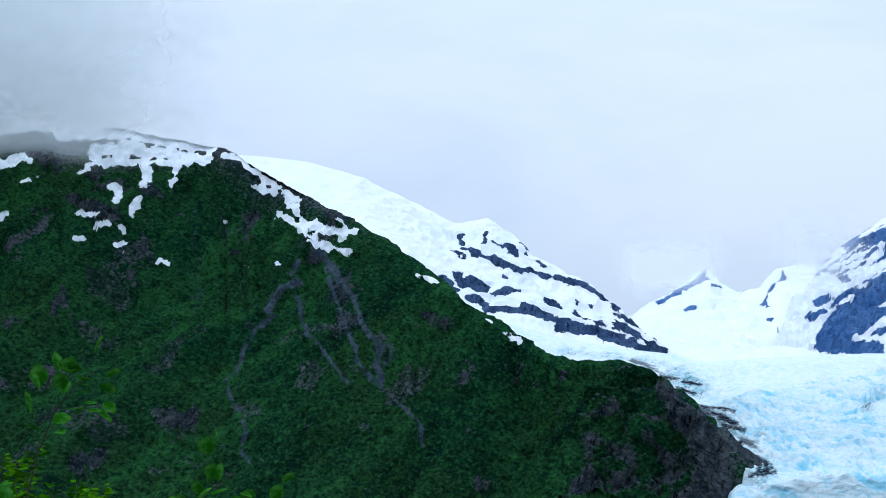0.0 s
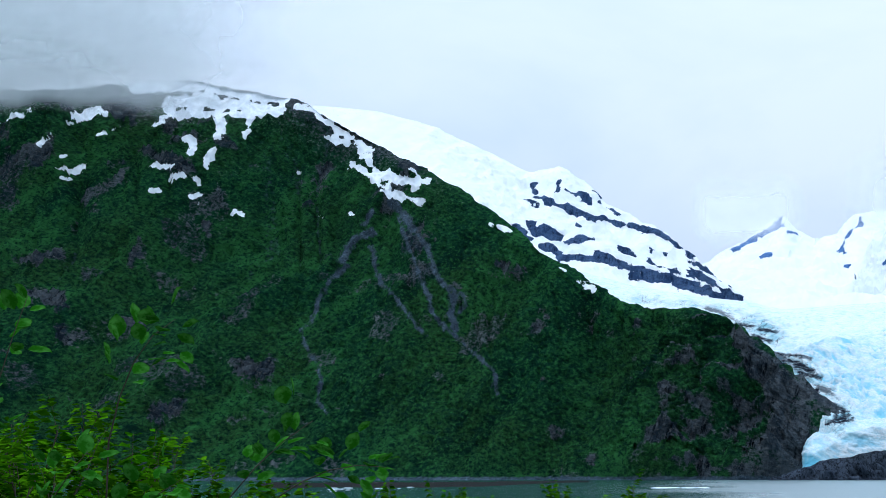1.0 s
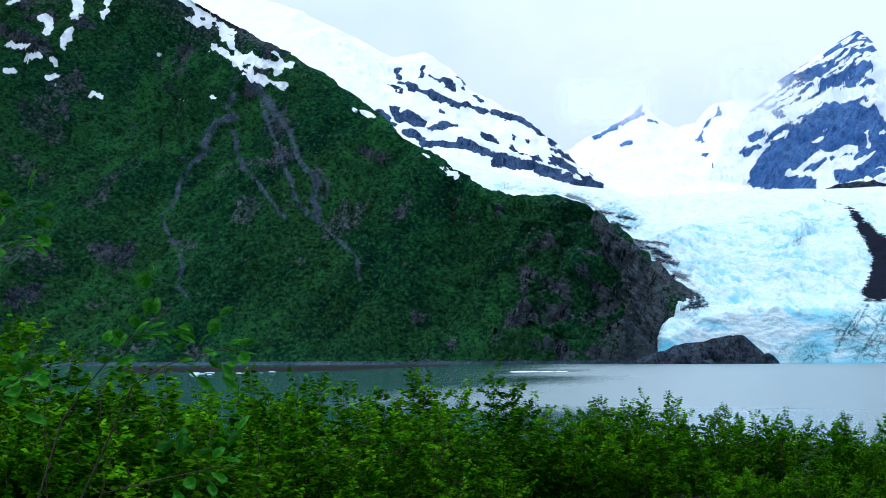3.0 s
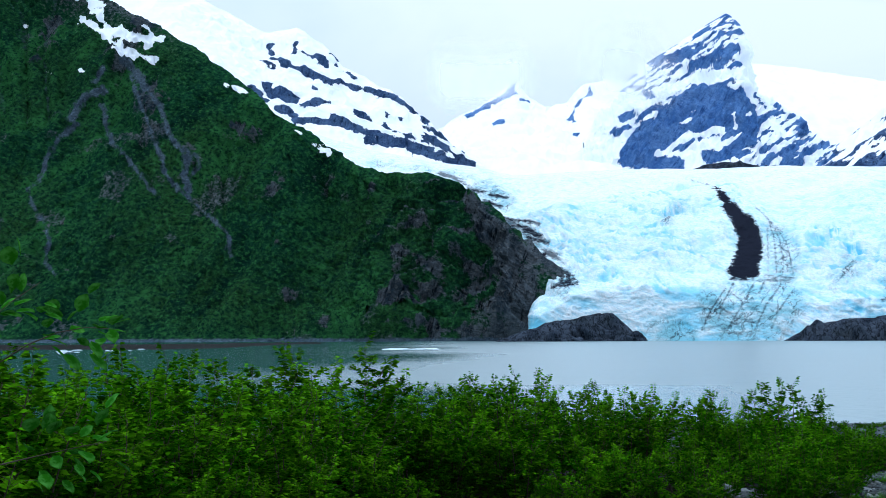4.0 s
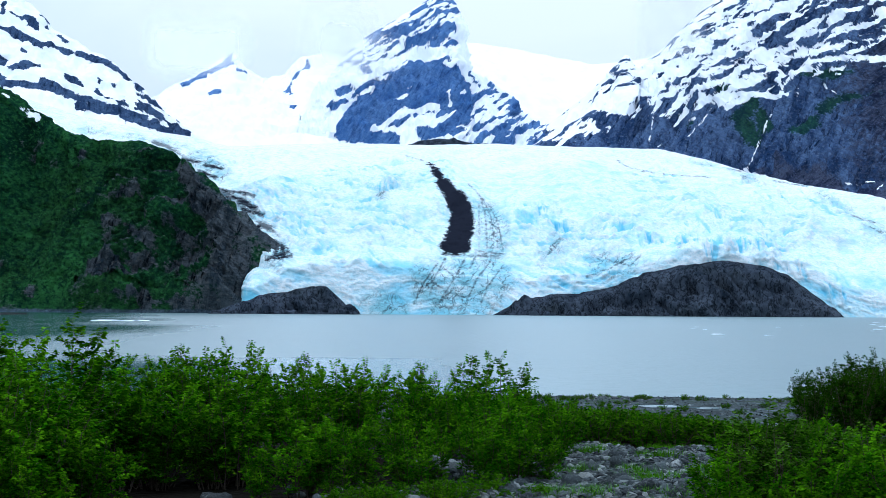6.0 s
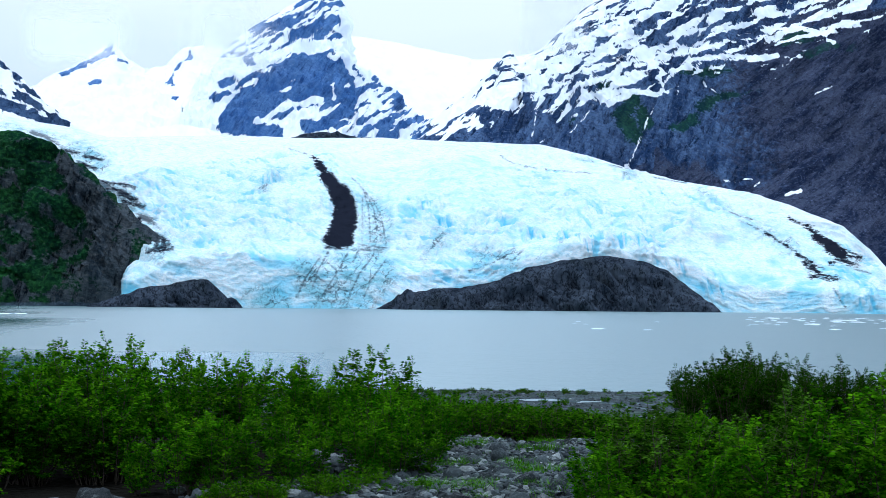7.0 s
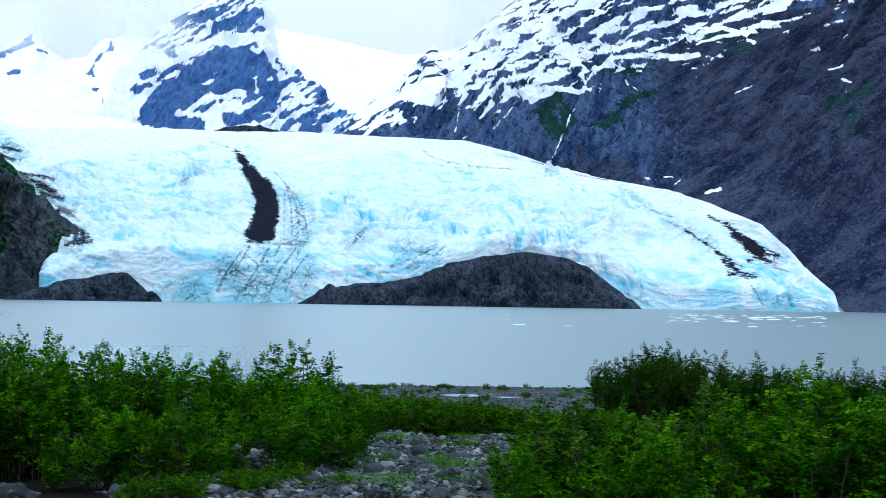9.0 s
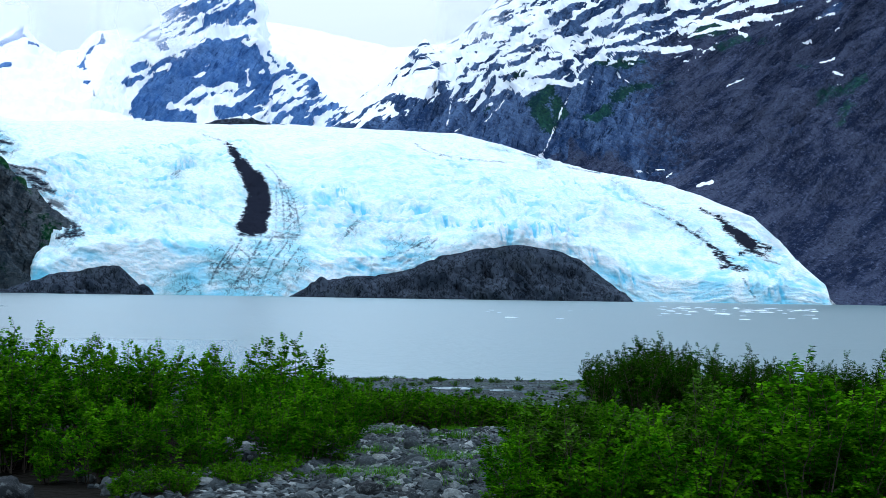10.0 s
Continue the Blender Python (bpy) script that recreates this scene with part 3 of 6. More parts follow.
FAR_ROCK = [
    (6.3, [(-2.49, 531), (-2.24, 586), (-1.67, 682)]), (7.9, [(-2.43, 550), (-2.36, 517)]), (4.0, [(-2.59, 449), (-2.18, 444)]),
]
FAR_ROCK_MISTY = [
    (14.2, [(-6.08, 601), (-5.48, 650)]), (15.8, [(-5.08, 666), (-4.47, 675)]), (9.5, [(-4.57, 696), (-4.41, 730)]),
    (7.9, [(-4.18, 615), (-3.83, 626)]), (9.5, [(-5.23, 490), (-4.93, 501)]),
]
MORAINE = [
    (2.5, [(2.68, 189), (2.94, 174)]), (5.1, [(2.9, 176), (3.17, 157)]), (8.9, [(3.17, 157), (3.53, 132)]),
    (12.7, [(3.63, 130), (3.83, 117), (3.87, 96)]), (14.6, [(3.85, 99), (3.81, 88)]), (13.9, [(3.77, 89), (3.66, 77)]),
    (9.5, [(3.36, 70), (3.88, 71)]),
]
MORAINE_STREAKS = [
    (0.9, [(4.08, 156), (4.53, 134), (4.71, 102), (4.76, 69)]), (1.3, [(4.57, 134), (4.87, 109), (5.0, 82)]),
    (0.9, [(4.77, 126), (5.17, 95), (5.36, 62)]), (1.3, [(4.36, 65), (5.36, 62)]), (1.3, [(4.87, 99), (5.16, 92)]), (0.9, [(4.47, 125), (4.48, 69)]),
    (1.6, [(3.16, 61), (3.96, 60), (5.16, 59)]), (1.3, [(2.96, 50), (2.55, 33), (2.15, 11)]), (1.3, [(3.26, 56), (2.88, 36), (2.75, 22)]),
    (1.3, [(3.96, 56), (3.66, 39), (3.05, 11)]), (1.3, [(4.36, 59), (4.16, 47)]), (1.3, [(4.86, 53), (4.36, 33), (3.95, 8)]),
    (0.9, [(5.35, 50), (4.85, 30), (4.55, 11)]), (0.9, [(3.26, 45), (3.76, 33), (4.15, 28)]), (1.3, [(2.75, 33), (3.35, 22), (3.95, 17)]),
    (0.9, [(9.09, 55), (9.86, 49), (10.25, 60)]), (0.9, [(8.31, 38), (9.09, 46), (9.87, 58)]), (0.9, [(7.34, 74), (6.94, 61)]),
    (0.8, [(1.77, 211), (2.47, 200)]), (0.9, [(9.42, 200), (9.9, 184), (10.48, 177)]), (0.8, [(10.28, 177), (12.7, 169)]),
]
KNOB_DIRT = [
    (1.9, [(-4.73, 148), (-3.61, 135)]), (2.5, [(-4.52, 136), (-3.81, 126)]), (2.5, [(-4.12, 127), (-3.55, 120)]),
    (2.2, [(-3.95, 118), (-3.27, 110)]), (1.9, [(-5.54, 177), (-4.93, 168)]), (1.9, [(-5.33, 187), (-4.73, 181)]),
    (1.9, [(-6.15, 196), (-5.54, 192)]), (1.9, [(-3.41, 95), (-3.39, 71)]), (1.6, [(-2.86, 75), (-2.37, 66)]), (1.9, [(-2.6, 70), (-2.5, 58)]),
    (1.9, [(-3.1, 55), (-2.37, 62)]), (1.6, [(-2.74, 70), (-2.86, 56)]), (1.3, [(-2.7, 56), (-2.25, 58)]),
]
MORAINE_EAST = [
    (1.6, [(19.62, 102), (20.22, 92)]), (2.8, [(20.18, 93), (20.55, 83)]), (6.3, [(20.55, 79), (21.01, 70)]), (7.6, [(20.95, 70), (21.4, 59)]),
    (1.9, [(21.4, 59), (22.04, 55)]), (1.9, [(21.01, 49), (21.5, 57)]), (1.9, [(21.3, 53), (21.93, 48)]), (1.3, [(21.59, 63), (22.08, 56)]),
    (1.3, [(18.84, 81), (19.53, 68)]), (2.5, [(19.89, 58), (20.33, 50)]), (2.8, [(20.19, 48), (20.56, 41)]), (1.9, [(20.53, 39), (21.27, 33)]),
    (1.6, [(20.33, 36), (20.96, 33)]), (1.3, [(20.13, 51), (20.76, 44)]),
]
GRIME = [
    (21.5, [(2.75, 33), (4.16, 33)]), (17.7, [(2.75, 17), (4.35, 17)]), (13.9, [(4.86, 47), (5.15, 33)]), (15.2, [(4.77, 109), (5.0, 75)]),
    (8.9, [(7.34, 74), (6.94, 65)]), (11.4, [(8.89, 49), (9.86, 53)]), (8.9, [(0.74, 6), (1.74, 5)]), (13.9, [(-5.74, 197), (-4.93, 178)]),
    (6.3, [(-2.7, 54), (-2.5, 63)]), (6.3, [(1.16, 151), (0.95, 137)]),
]
EAST_STREAKS = [
    (0.8, [(17.53, 108), (18.33, 98)]), (0.8, [(18.14, 93), (19.13, 78)]), (0.9, [(19.14, 75), (19.77, 62)]), (1.3, [(13.29, 185), (14.5, 177)]),
    (1.3, [(14.91, 168), (16.02, 159)]), (0.9, [(21.7, 45), (22.38, 39)]), (1.3, [(21.12, 24), (21.51, 6)]),
]
GRIME_EAST = [
    (10.0, [(9.12, 38), (11.54, 62)]), (8.3, [(18.55, 88), (20.33, 51)]), (7.4, [(12.12, 204), (14.14, 173)]), (9.0, [(16.56, 141), (18.15, 94)]),
]
GRIME_WEST = [
    (5.0, [(-9.63, 257), (-8.62, 250), (-6.81, 234), (-5.42, 211)]),
]


def green_mountain():
    crest = [(-42, 2500, 572), (-36.3, 2500, 589), (-32.9, 2450, 582), (-31.0, 2400, 572), (-28.1, 2350, 577), (-25.7, 2350, 593),
             (-23.1, 2300, 565), (-21.8, 2250, 537), (-20.2, 2220, 503), (-18.5, 2180, 451), (-16.9, 2120, 402), (-15.6, 2080, 366),
             (-13.8, 2020, 311), (-12.4, 1960, 263), (-10.8, 1900, 223), (-10.0, 1850, 199), (-8.6, 1800, 190), (-7.6, 1780, 183),
             (-6.7, 1760, 171), (-6.1, 1750, 156), (-5.5, 1735, 139), (-4.4, 1700, 112), (-3.7, 1675, 93), (-3.0, 1655, 77), (-2.4, 1640, 62), (-2.2, 1630, 40), (-2.0, 1620, 5)]
    foot = [(-42, 1480, -3), (-30, 1560, -3), (-20, 1640, -3), (-12, 1660, -3), (-8, 1625, -3), (-4, 1600, -3), (-2.0, 1590, -3)]
    p, b, rise, top = loft([foot, midway(foot, crest, 0.18, 0.10), midway(foot, crest, 0.5, 0.42), crest, behind(crest, 500, 0.5)],
                           -42, -2.0, 860, (50, 130, 190, 14))
    x = b * 36.0
    z = p[..., 2]
    hold = step(0, 0.06, rise) * (1 - 0.75 * step(0.9, 1.0, rise)) * (1 - 0.8 * step(-4.4, -2.9, b))
    n = normals(p)
    # gullies run down the fall line, wandering
    wander = (fbm(np.stack([x / 160, z / 160, 0 * x], -1), 3, 5) - 0.5) * 90
    gully = ridged(np.stack([(x + wander) / 75, z / 420, 0 * x + 3.1], -1), 3, 11)
    rib = fbm(np.stack([(x + wander) / 220, z / 300, 0 * x], -1), 3, 21)
    spur = ridged(np.stack([(x * 0.8 - z * 0.75 + wander) / 190, (z + x * 0.5) / 700, 0 * x + 7.7], -1), 3, 25)
    knob = step(-9.5, -6.0, b)
    crag = ridged(p / np.array([36, 70, 42.0]), 5, 31, 0.55)
    bush = 1 - ridged(p / np.array([13, 30, 15.0]), 3, 41, 0.55)
    lump = fbm(p / 34, 3, 43)
    tuft = 1 - ridged(p / np.array([5.5, 13, 6.0]), 2, 44)
    high = 0.35 + 0.65 * step(0.3, 0.65, rise)
    move = (0.6 - gully) * 60 * (1 - 0.6 * knob) * high + (rib - 0.5) * 70 * (1 - 0.5 * knob) * high + (bush - 0.4) * 16.0 + (tuft - 0.4) * 5.0 + (lump - 0.5) * 14
    move = move + knob * (crag - 0.6) * 22 + (spur - 0.6) * 95
    # benches and short cliffs on the knob, dipping to the left
    rung = (z - x * 0.30 + (fbm(p / 80, 3, 47) - 0.5) * 80) / 30.0
    tread = rung - np.floor(rung)
    ledge = step(-11.0, -8.0, b) * step(0.40, 0.55, fbm(p / 45, 3, 48))
    move = move + ledge * (step(0.0, 0.55, tread) * step(1.0, 0.72, tread) - 0.5) * 20
    p = p + n * (move * hold)[..., None]
    b, z = where(p)
    steep = fbm(p / 60, 4, 51)
    cliff = ledge * step(0.62, 0.80, tread)
    rock = 0.08 + 0.42 * step(0.60, 0.72, steep) * (1 - knob) + 0.62 * cliff + knob * (fbm(p / 24, 4, 49) - 0.5) * 0.9
    edge = -8.4 + z / 45 + (fbm(p / 50, 3, 52) - 0.5) * 5
    rock = rock + 0.62 * step(edge, edge + 2.6, b) * step(-11.5, -8, b)
    rock = rock + 0.35 * step(0.86, 1.0, rise) * step(-14, -20, b) + 0.16 * step(0.60, 0.85, rise + (fbm(p / 90, 3, 56) - 0.5) * 0.5) * step(-13, -17, b)
    bare = strokes(b, z, CRAGS + CRAGS_LEFT, 36.0, 12.0, 8)
    face = strokes(b, z, CRAGS_KNOB, 36.0, 9.0, 8)
    rock = np.maximum(rock, 0.22 + bare / 30.0 + (fbm(p / 11, 3, 53) - 0.5) * 0.6)
    rock = np.maximum(rock, 0.30 + face / 22.0)
    bare = np.maximum(bare, face)
    p = p + n * (np.clip(0.5 + bare / 20, 0, 1) * hold * (ridged(p / np.array([14, 14, 22.0]), 4, 46, 0.6) - 0.5) * 16)[..., None]
    scree = np.maximum(0.5 + strokes(b, z, [(w * 0.75, q) for w, q in CHUTES + CHUTES_EAST], 36.0, 2.0, 7, (80.0, 2.0)) / 7.0, 0.75 * step(5, 2, z))
    scree = np.maximum(scree, 0.36 * step(0.86, 0.95, gully) * step(0.3, 0.55, rise) * step(-12, -16, b))
    snow = 0.5 + strokes(b, z, [(w * 1.2, q) for w, q in DRIFTS + DRIFTS_MORE + DRIFTS_SMALL + DRIFTS_RIDGE + DRIFTS_LOW] + [(13, [(-27.6, 572), (-25.6, 582), (-24.0, 566), (-22.4, 550)]), (15, [(-27.2, 590), (-25.6, 600), (-24.0, 583), (-22.6, 564)])], 39.0, 3.4, 9) / 6.0
    snow = snow + (fbm(np.stack([(x + wander * 0.3) / 8, z / 34, 0 * x], -1), 4, 54, 0.6) - 0.5) * 1.3
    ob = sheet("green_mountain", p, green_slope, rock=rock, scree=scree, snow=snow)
    tagged(ob, "steep mountain side covered in green brush, with scree chutes and snow patches", "mountain", kind="structure")


green_mountain()


def snow_ridge():
    crest = [(-26, 3300, 782), (-20.6, 3300, 775), (-18.9, 3280, 761), (-16.9, 3250, 724), (-14.8, 3200, 654), (-13.4, 3150, 603),
             (-12.3, 3100, 608), (-11.1, 3050, 555), (-10.7, 3000, 515), (-8.7, 2900, 447), (-7.7, 2800, 391), (-6.7, 2650, 322), (-5.4, 2400, 256)]
    foot = [(-26, 2720, 530), (-18.9, 2720, 453), (-15.6, 2620, 405), (-12.5, 2540, 300), (-9.7, 2440, 255), (-7.7, 2390, 236), (-5.4, 2340, 218)]
    p, b, rise, top = loft([foot, midway(foot, crest, 0.5, 0.45), crest, behind(crest, 500, 0.6)], -26, -5.4, 430, (90, 110, 8))
    z = p[..., 2]
    x = b * 50
    n = normals(p)
    crag = ridged(p / 60, 5, 61, 0.55)
    p = p + n * ((crag - 0.6) * 34 * step(-20, -14, b) * step(0.04, 0.16, rise) * (1 - 0.7 * step(0.9, 1, rise)))[..., None]
    b, z = where(p)
    speck = fbm(np.stack([(x - z * 0.5) / 40, (z + x * 0.5) / 12, 0 * x], -1), 4, 67) - 0.5
    bare = strokes(b, z, RIDGE_ROCK + RIDGE_ROCK_HIGH, 50.0, 4.2, 65, (-32.0, 1.4))
    snow = 0.56 - np.maximum(bare, -9) / 8.0 + speck * 0.9
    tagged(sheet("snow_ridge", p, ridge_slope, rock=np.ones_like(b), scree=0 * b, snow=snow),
           "snow-covered ridge with bands of bare rock, tinted blue for haze", "mountain", kind="structure")


snow_ridge()


def far_snowfield():
    crest = [(-10, 4400, 480), (-7.4, 4500, 567), (-6.5, 4600, 632), (-5.7, 4600, 662), (-4.7, 4600, 720), (-4.4, 4600, 731), (-3.9, 4600, 695),
             (-3.3, 4600, 671), (-2.5, 4600, 679), (-1.9, 4600, 728), (-1.1, 4600, 740), (-0.2, 4600, 727), (1.5, 4600, 726)]
    foot = [(-10, 2350, 235), (-5.7, 2450, 245), (-3.3, 2450, 245), (1.5, 2450, 245)]
    mid = [(-10, 3200, 340), (-5.7, 3300, 395), (-3.3, 3300, 400), (1.5, 3400, 400)]
    p, b, rise, top = loft([foot, mid, crest, behind(crest, 200, 0.7)], -10, -0.6, 260, (70, 90, 4))
    n = normals(p)
    p = p + n * ((ridged(p / 130, 5, 71) - 0.6) * 70 * step(0, 0.15, rise) * (1 - 0.6 * step(0.9, 1, rise)))[..., None]
    b, z = where(p)
    spot = strokes(b, z, FAR_ROCK + FAR_ROCK_MISTY, 80.0, 6.0, 75, (50.0, 2.5))
    snow = 1.0 - np.clip(0.5 + spot / 12, 0, 1)
    tagged(sheet("far_snowfield", p, high_slope, rock=np.ones_like(b), scree=0 * b, snow=snow),
           "distant snowfield below small rocky peaks in cloud", "mountain", kind="structure")


far_snowfield()


def pointed_peak():
    crest = [(-2.0, 3000, 373), (-1.2, 3150, 453), (-0.81, 3200, 482), (-0.3, 3250, 529), (0.41, 3300, 572), (1.22, 3400, 617), (2.03, 3450, 658), (2.73, 3500, 693), (3.12, 3500, 706),
             (3.3, 3500, 700), (3.68, 3480, 672), (3.76, 3450, 600), (3.92, 3400, 540), (4.19, 3380, 513), (4.88, 3350, 484), (5.4, 3300, 458), (5.65, 3250, 411), (6.9, 3100, 347), (7.3, 3000, 315)]
    foot = [(-2.0, 2700, 274), (1.6, 2700, 262), (7.3, 2700, 258)]
    p, b, rise, top = loft([foot, midway(foot, crest, 0.45, 0.5), crest, behind(crest, 600, 0.5)], -2.0, 7.3, 400, (110, 120, 8))
    n = normals(p)
    crag = ridged(p / np.array([70, 70, 130.0]), 5, 81, 0.55)
    shelf = ridged(np.stack([(b * 58 * 0.7 + p[..., 2] * 0.7) / 90, (p[..., 2] * 0.7 - b * 58 * 0.7) / 16, 0 * b], -1), 4, 87, 0.55)
    p = p + n * (((crag - 0.6) * 70 + (shelf - 0.6) * 16) * step(0, 0.1, rise) * (1 - 0.95 * step(0.8, 1, rise)))[..., None]
    b, z = where(p)
    streak = fbm(np.stack([(b * 58 * 0.77 + z * 0.64) / 40, (z * 0.77 - b * 58 * 0.64) / 8, 0 * b], -1), 5, 85, 0.6) - 0.5
    bare = strokes(b, z, [(w * 1.05, q) for w, q in PEAK_ROCK] + [(w * 1.2, q) for w, q in PEAK_ROCK_HIGH], 58.0, 3.0, 83, (45.0, 3.0))
    cover = strokes(b, z, PEAK_SNOW, 58.0, 3.0, 84, (42.0, 3.5))
    mixed = step(3.9, 4.5, b) * step(470, 430, z)
    snow = 0.60 - np.maximum(bare, -9) / 14.0 + streak * 1.8
    snow = snow * (1 - mixed) + mixed * (0.55 + streak * 4.5 - np.clip(bare / 24.0, -0.05, 0.35) + 0.25 * step(400, 450, z))
    ridge = step(450, 490, z) * step(3.7, 3.5, b) * step(-1.0, 0.3, b + (z - 480) * 0.004)
    snow = snow * (1 - ridge) + ridge * (0.46 + streak * 4.2 - np.clip(bare / 24.0, -0.08, 0.4))
    snow = np.maximum(snow, 0.5 + strokes(b, z, [(13, [(0.7, 470), (1.7, 497), (3.1, 505)])], 58.0, 5.0, 88, (30.0, 2.5)) / 10.0)
    snow = np.maximum(snow, 0.46 + cover / 6.0)
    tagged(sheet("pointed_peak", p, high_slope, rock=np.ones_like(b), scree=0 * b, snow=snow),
           "pointed rock peak, tinted blue for haze, streaked with snow, above the glacier", "mountain", kind="structure")


pointed_peak()


def snow_saddle():
    crest = [(2.4, 4300, 740), (4.6, 4300, 720), (6.6, 4300, 693), (8.4, 4200, 652), (10.5, 4200, 675), (12.6, 4200, 741), (16, 4200, 830)]
    foot = [(2.4, 2750, 260), (6.6, 2750, 258), (10.5, 2750, 252), (16, 2750, 245)]
    p, b, rise, top = loft([foot, midway(foot, crest, 0.5, 0.45), crest, behind(crest, 400, 0.7)], 2.4, 16, 240, (80, 80, 4))
    n = normals(p)
    p = p + n * ((fbm(p / 180, 5, 91) - 0.5) * 80 * step(0, 0.15, rise) * (1 - 0.6 * step(0.9, 1, rise)))[..., None]
    tagged(sheet("snow_saddle", p, high_slope, rock=np.ones_like(b), scree=0 * b, snow=np.ones_like(b)),
           "broad white snow saddle between two mountains", "mountain", kind="structure")


snow_saddle()


def dark_mountain():
    crest = [(6.0, 2850, 290), (7.2, 3000, 366), (8.2, 3050, 411), (9.4, 3100, 479), (9.7, 3100, 504), (10.1, 3080, 471), (11.1, 3050, 510), (11.9, 3050, 554),
             (13.5, 3000, 609), (15.5, 2950, 650), (19.5, 2900, 676), (24.6, 2800, 672), (34.0, 2700, 640)]
    foot = [(6.0, 2500, 255), (8.4, 2450, 246), (10.9, 2400, 236), (12.5, 2350, 217), (14.1, 2250, 187), (15.6, 2150, 164), (17.1, 2050, 148), (18.5, 1950, 132),
            (19.9, 1850, 108), (21.5, 1760, 81), (22.4, 1700, 54), (23.0, 1670, 40), (23.6, 1620, 22), (24.1, 1580, 5), (24.35, 1556, -4), (25.5, 1525, -4), (34.0, 1430, -4)]
    p, b, rise, top = loft([foot, midway(foot, crest, 0.3, 0.25), crest, behind(crest, 600, 0.6)], 6.0, 34.0, 640, (90, 250, 8))
    z = p[..., 2]
    n = normals(p)
    x = b * 40
    # ribs and stream beds fall towards the glacier; buttresses on the cliff, low ridges in the scree
    lean = x - z * 0.5
    cliff = step(20.5, 16.0, b + (fbm(p / 120, 3, 112) - 0.5) * 4)
    rib = ridged(np.stack([lean / 60, (z + x * 0.2) / 330, 0 * x], -1), 4, 101)
    crag = ridged(p / np.array([30, 80, 34.0]), 5, 103, 0.6)
    wall = ridged(np.stack([(x * 0.88 - z * 0.47) / 15, (z * 0.88 + x * 0.47) / 70, 0 * x + 4], -1), 4, 114, 0.6)
    slide = ridged(np.stack([(z * 0.79 - x * 0.62) / 26, (x * 0.79 + z * 0.62) / 240, 0 * x + 8], -1), 4, 115, 0.6)
    move = (rib - 0.55) * 70 * (0.25 + 0.75 * cliff) + (crag - 0.6) * 24 * (0.4 + cliff) + (ridged(p / np.array([10, 30, 11.0]), 3, 108) - 0.6) * 7 + (fbm(p / 150, 3, 104) - 0.5) * 90
    move = move + (wall - 0.6) * 32 * cliff + (slide - 0.6) * 40 * (1 - cliff) * step(0.0, 0.25, rise)
    p = p + n * (move * step(0, 0.08, rise) * (1 - 0.88 * step(0.75, 1, rise)) * (0.35 + 0.65 * step(8.0, 11.0, b)))[..., None]
    b, z = where(p)
    line = np.interp(b, *zip(*SNOWLINE))
    # drifts lie steep beside the pass and flatter towards the lake
    streak, fleck = 0 * x, 0 * x
    for lo, hi, tilt in ((0, 12.0, 52), (12.0, 17.0, 33), (17.0, 60, 14)):
        share = step(lo - 2, lo + 2, b) * step(hi + 2, hi - 2, b)
        c, k = math.cos(radians(tilt)), math.sin(radians(tilt))
        along, across = x * c + z * k, z * c - x * k
        streak = streak + share * (fbm(np.stack([along / 30, across / 8, 0 * x + tilt], -1), 4, 105, 0.55) - 0.5)
        fleck = fleck + share * (fbm(np.stack([along / 15, across / 4.5, 0 * x + tilt], -1), 3, 117, 0.55) - 0.5)
    along, across = x * 0.79 + z * 0.62, z * 0.79 - x * 0.62
    above = (z - line) / 100
    snow = 0.40 + np.clip(above, -3.0, 0.5) * np.where(above < 0, 2.2, 0.8) + streak * 4.4 + fleck * 1.6
    snow = snow + 0.22 * step(13.5, 9.0, b) + 0.3 * step(12.0, 9.0, b) * step(0.1, 0.5, above) - 0.30 * step(13.0, 17.0, b)
    green = strokes(b, z, GREENS, 40.0, 7.0, 107, (40.0, 2.0))
    snow = np.maximum(snow, 0.45 + strokes(b, z, [(w * 0.85, q) for w, q in LOW_SNOW], 40.0, 2.2, 118, (25.0, 2.5)) / 4.0)
    snow = np.maximum(snow, 0.5 + strokes(b, z, [(w * 0.7 if w > 1.4 else w, q) for w, q in BROOKS], 40.0, 0.9, 106, (15.0, 2.0)) / 2.0)
    rock = np.clip(0.86 - (green + 8) / 26.0, 0.25, 0.9)
    patch = fbm(np.stack([along / 60, across / 22, 0 * x], -1), 4, 109) - 0.5
    scree = 0.16 + 0.75 * (1 - cliff) * step(-0.16, 0.06, patch + 0.30 * step(0.75, 0.45, rise)) - 0.5 * step(0, 6, green)
    # rubble along the margin of the ice
    scree = np.maximum(scree, 0.9 * step(0.10, 0.03, rise + patch * 0.06) * step(12.5, 15.0, b) * step(24.2, 23.6, b))
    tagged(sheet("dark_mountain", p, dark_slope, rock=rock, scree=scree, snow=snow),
           "dark rock and scree mountain side with snow streaks near its top", "mountain", kind="structure")


dark_mountain()


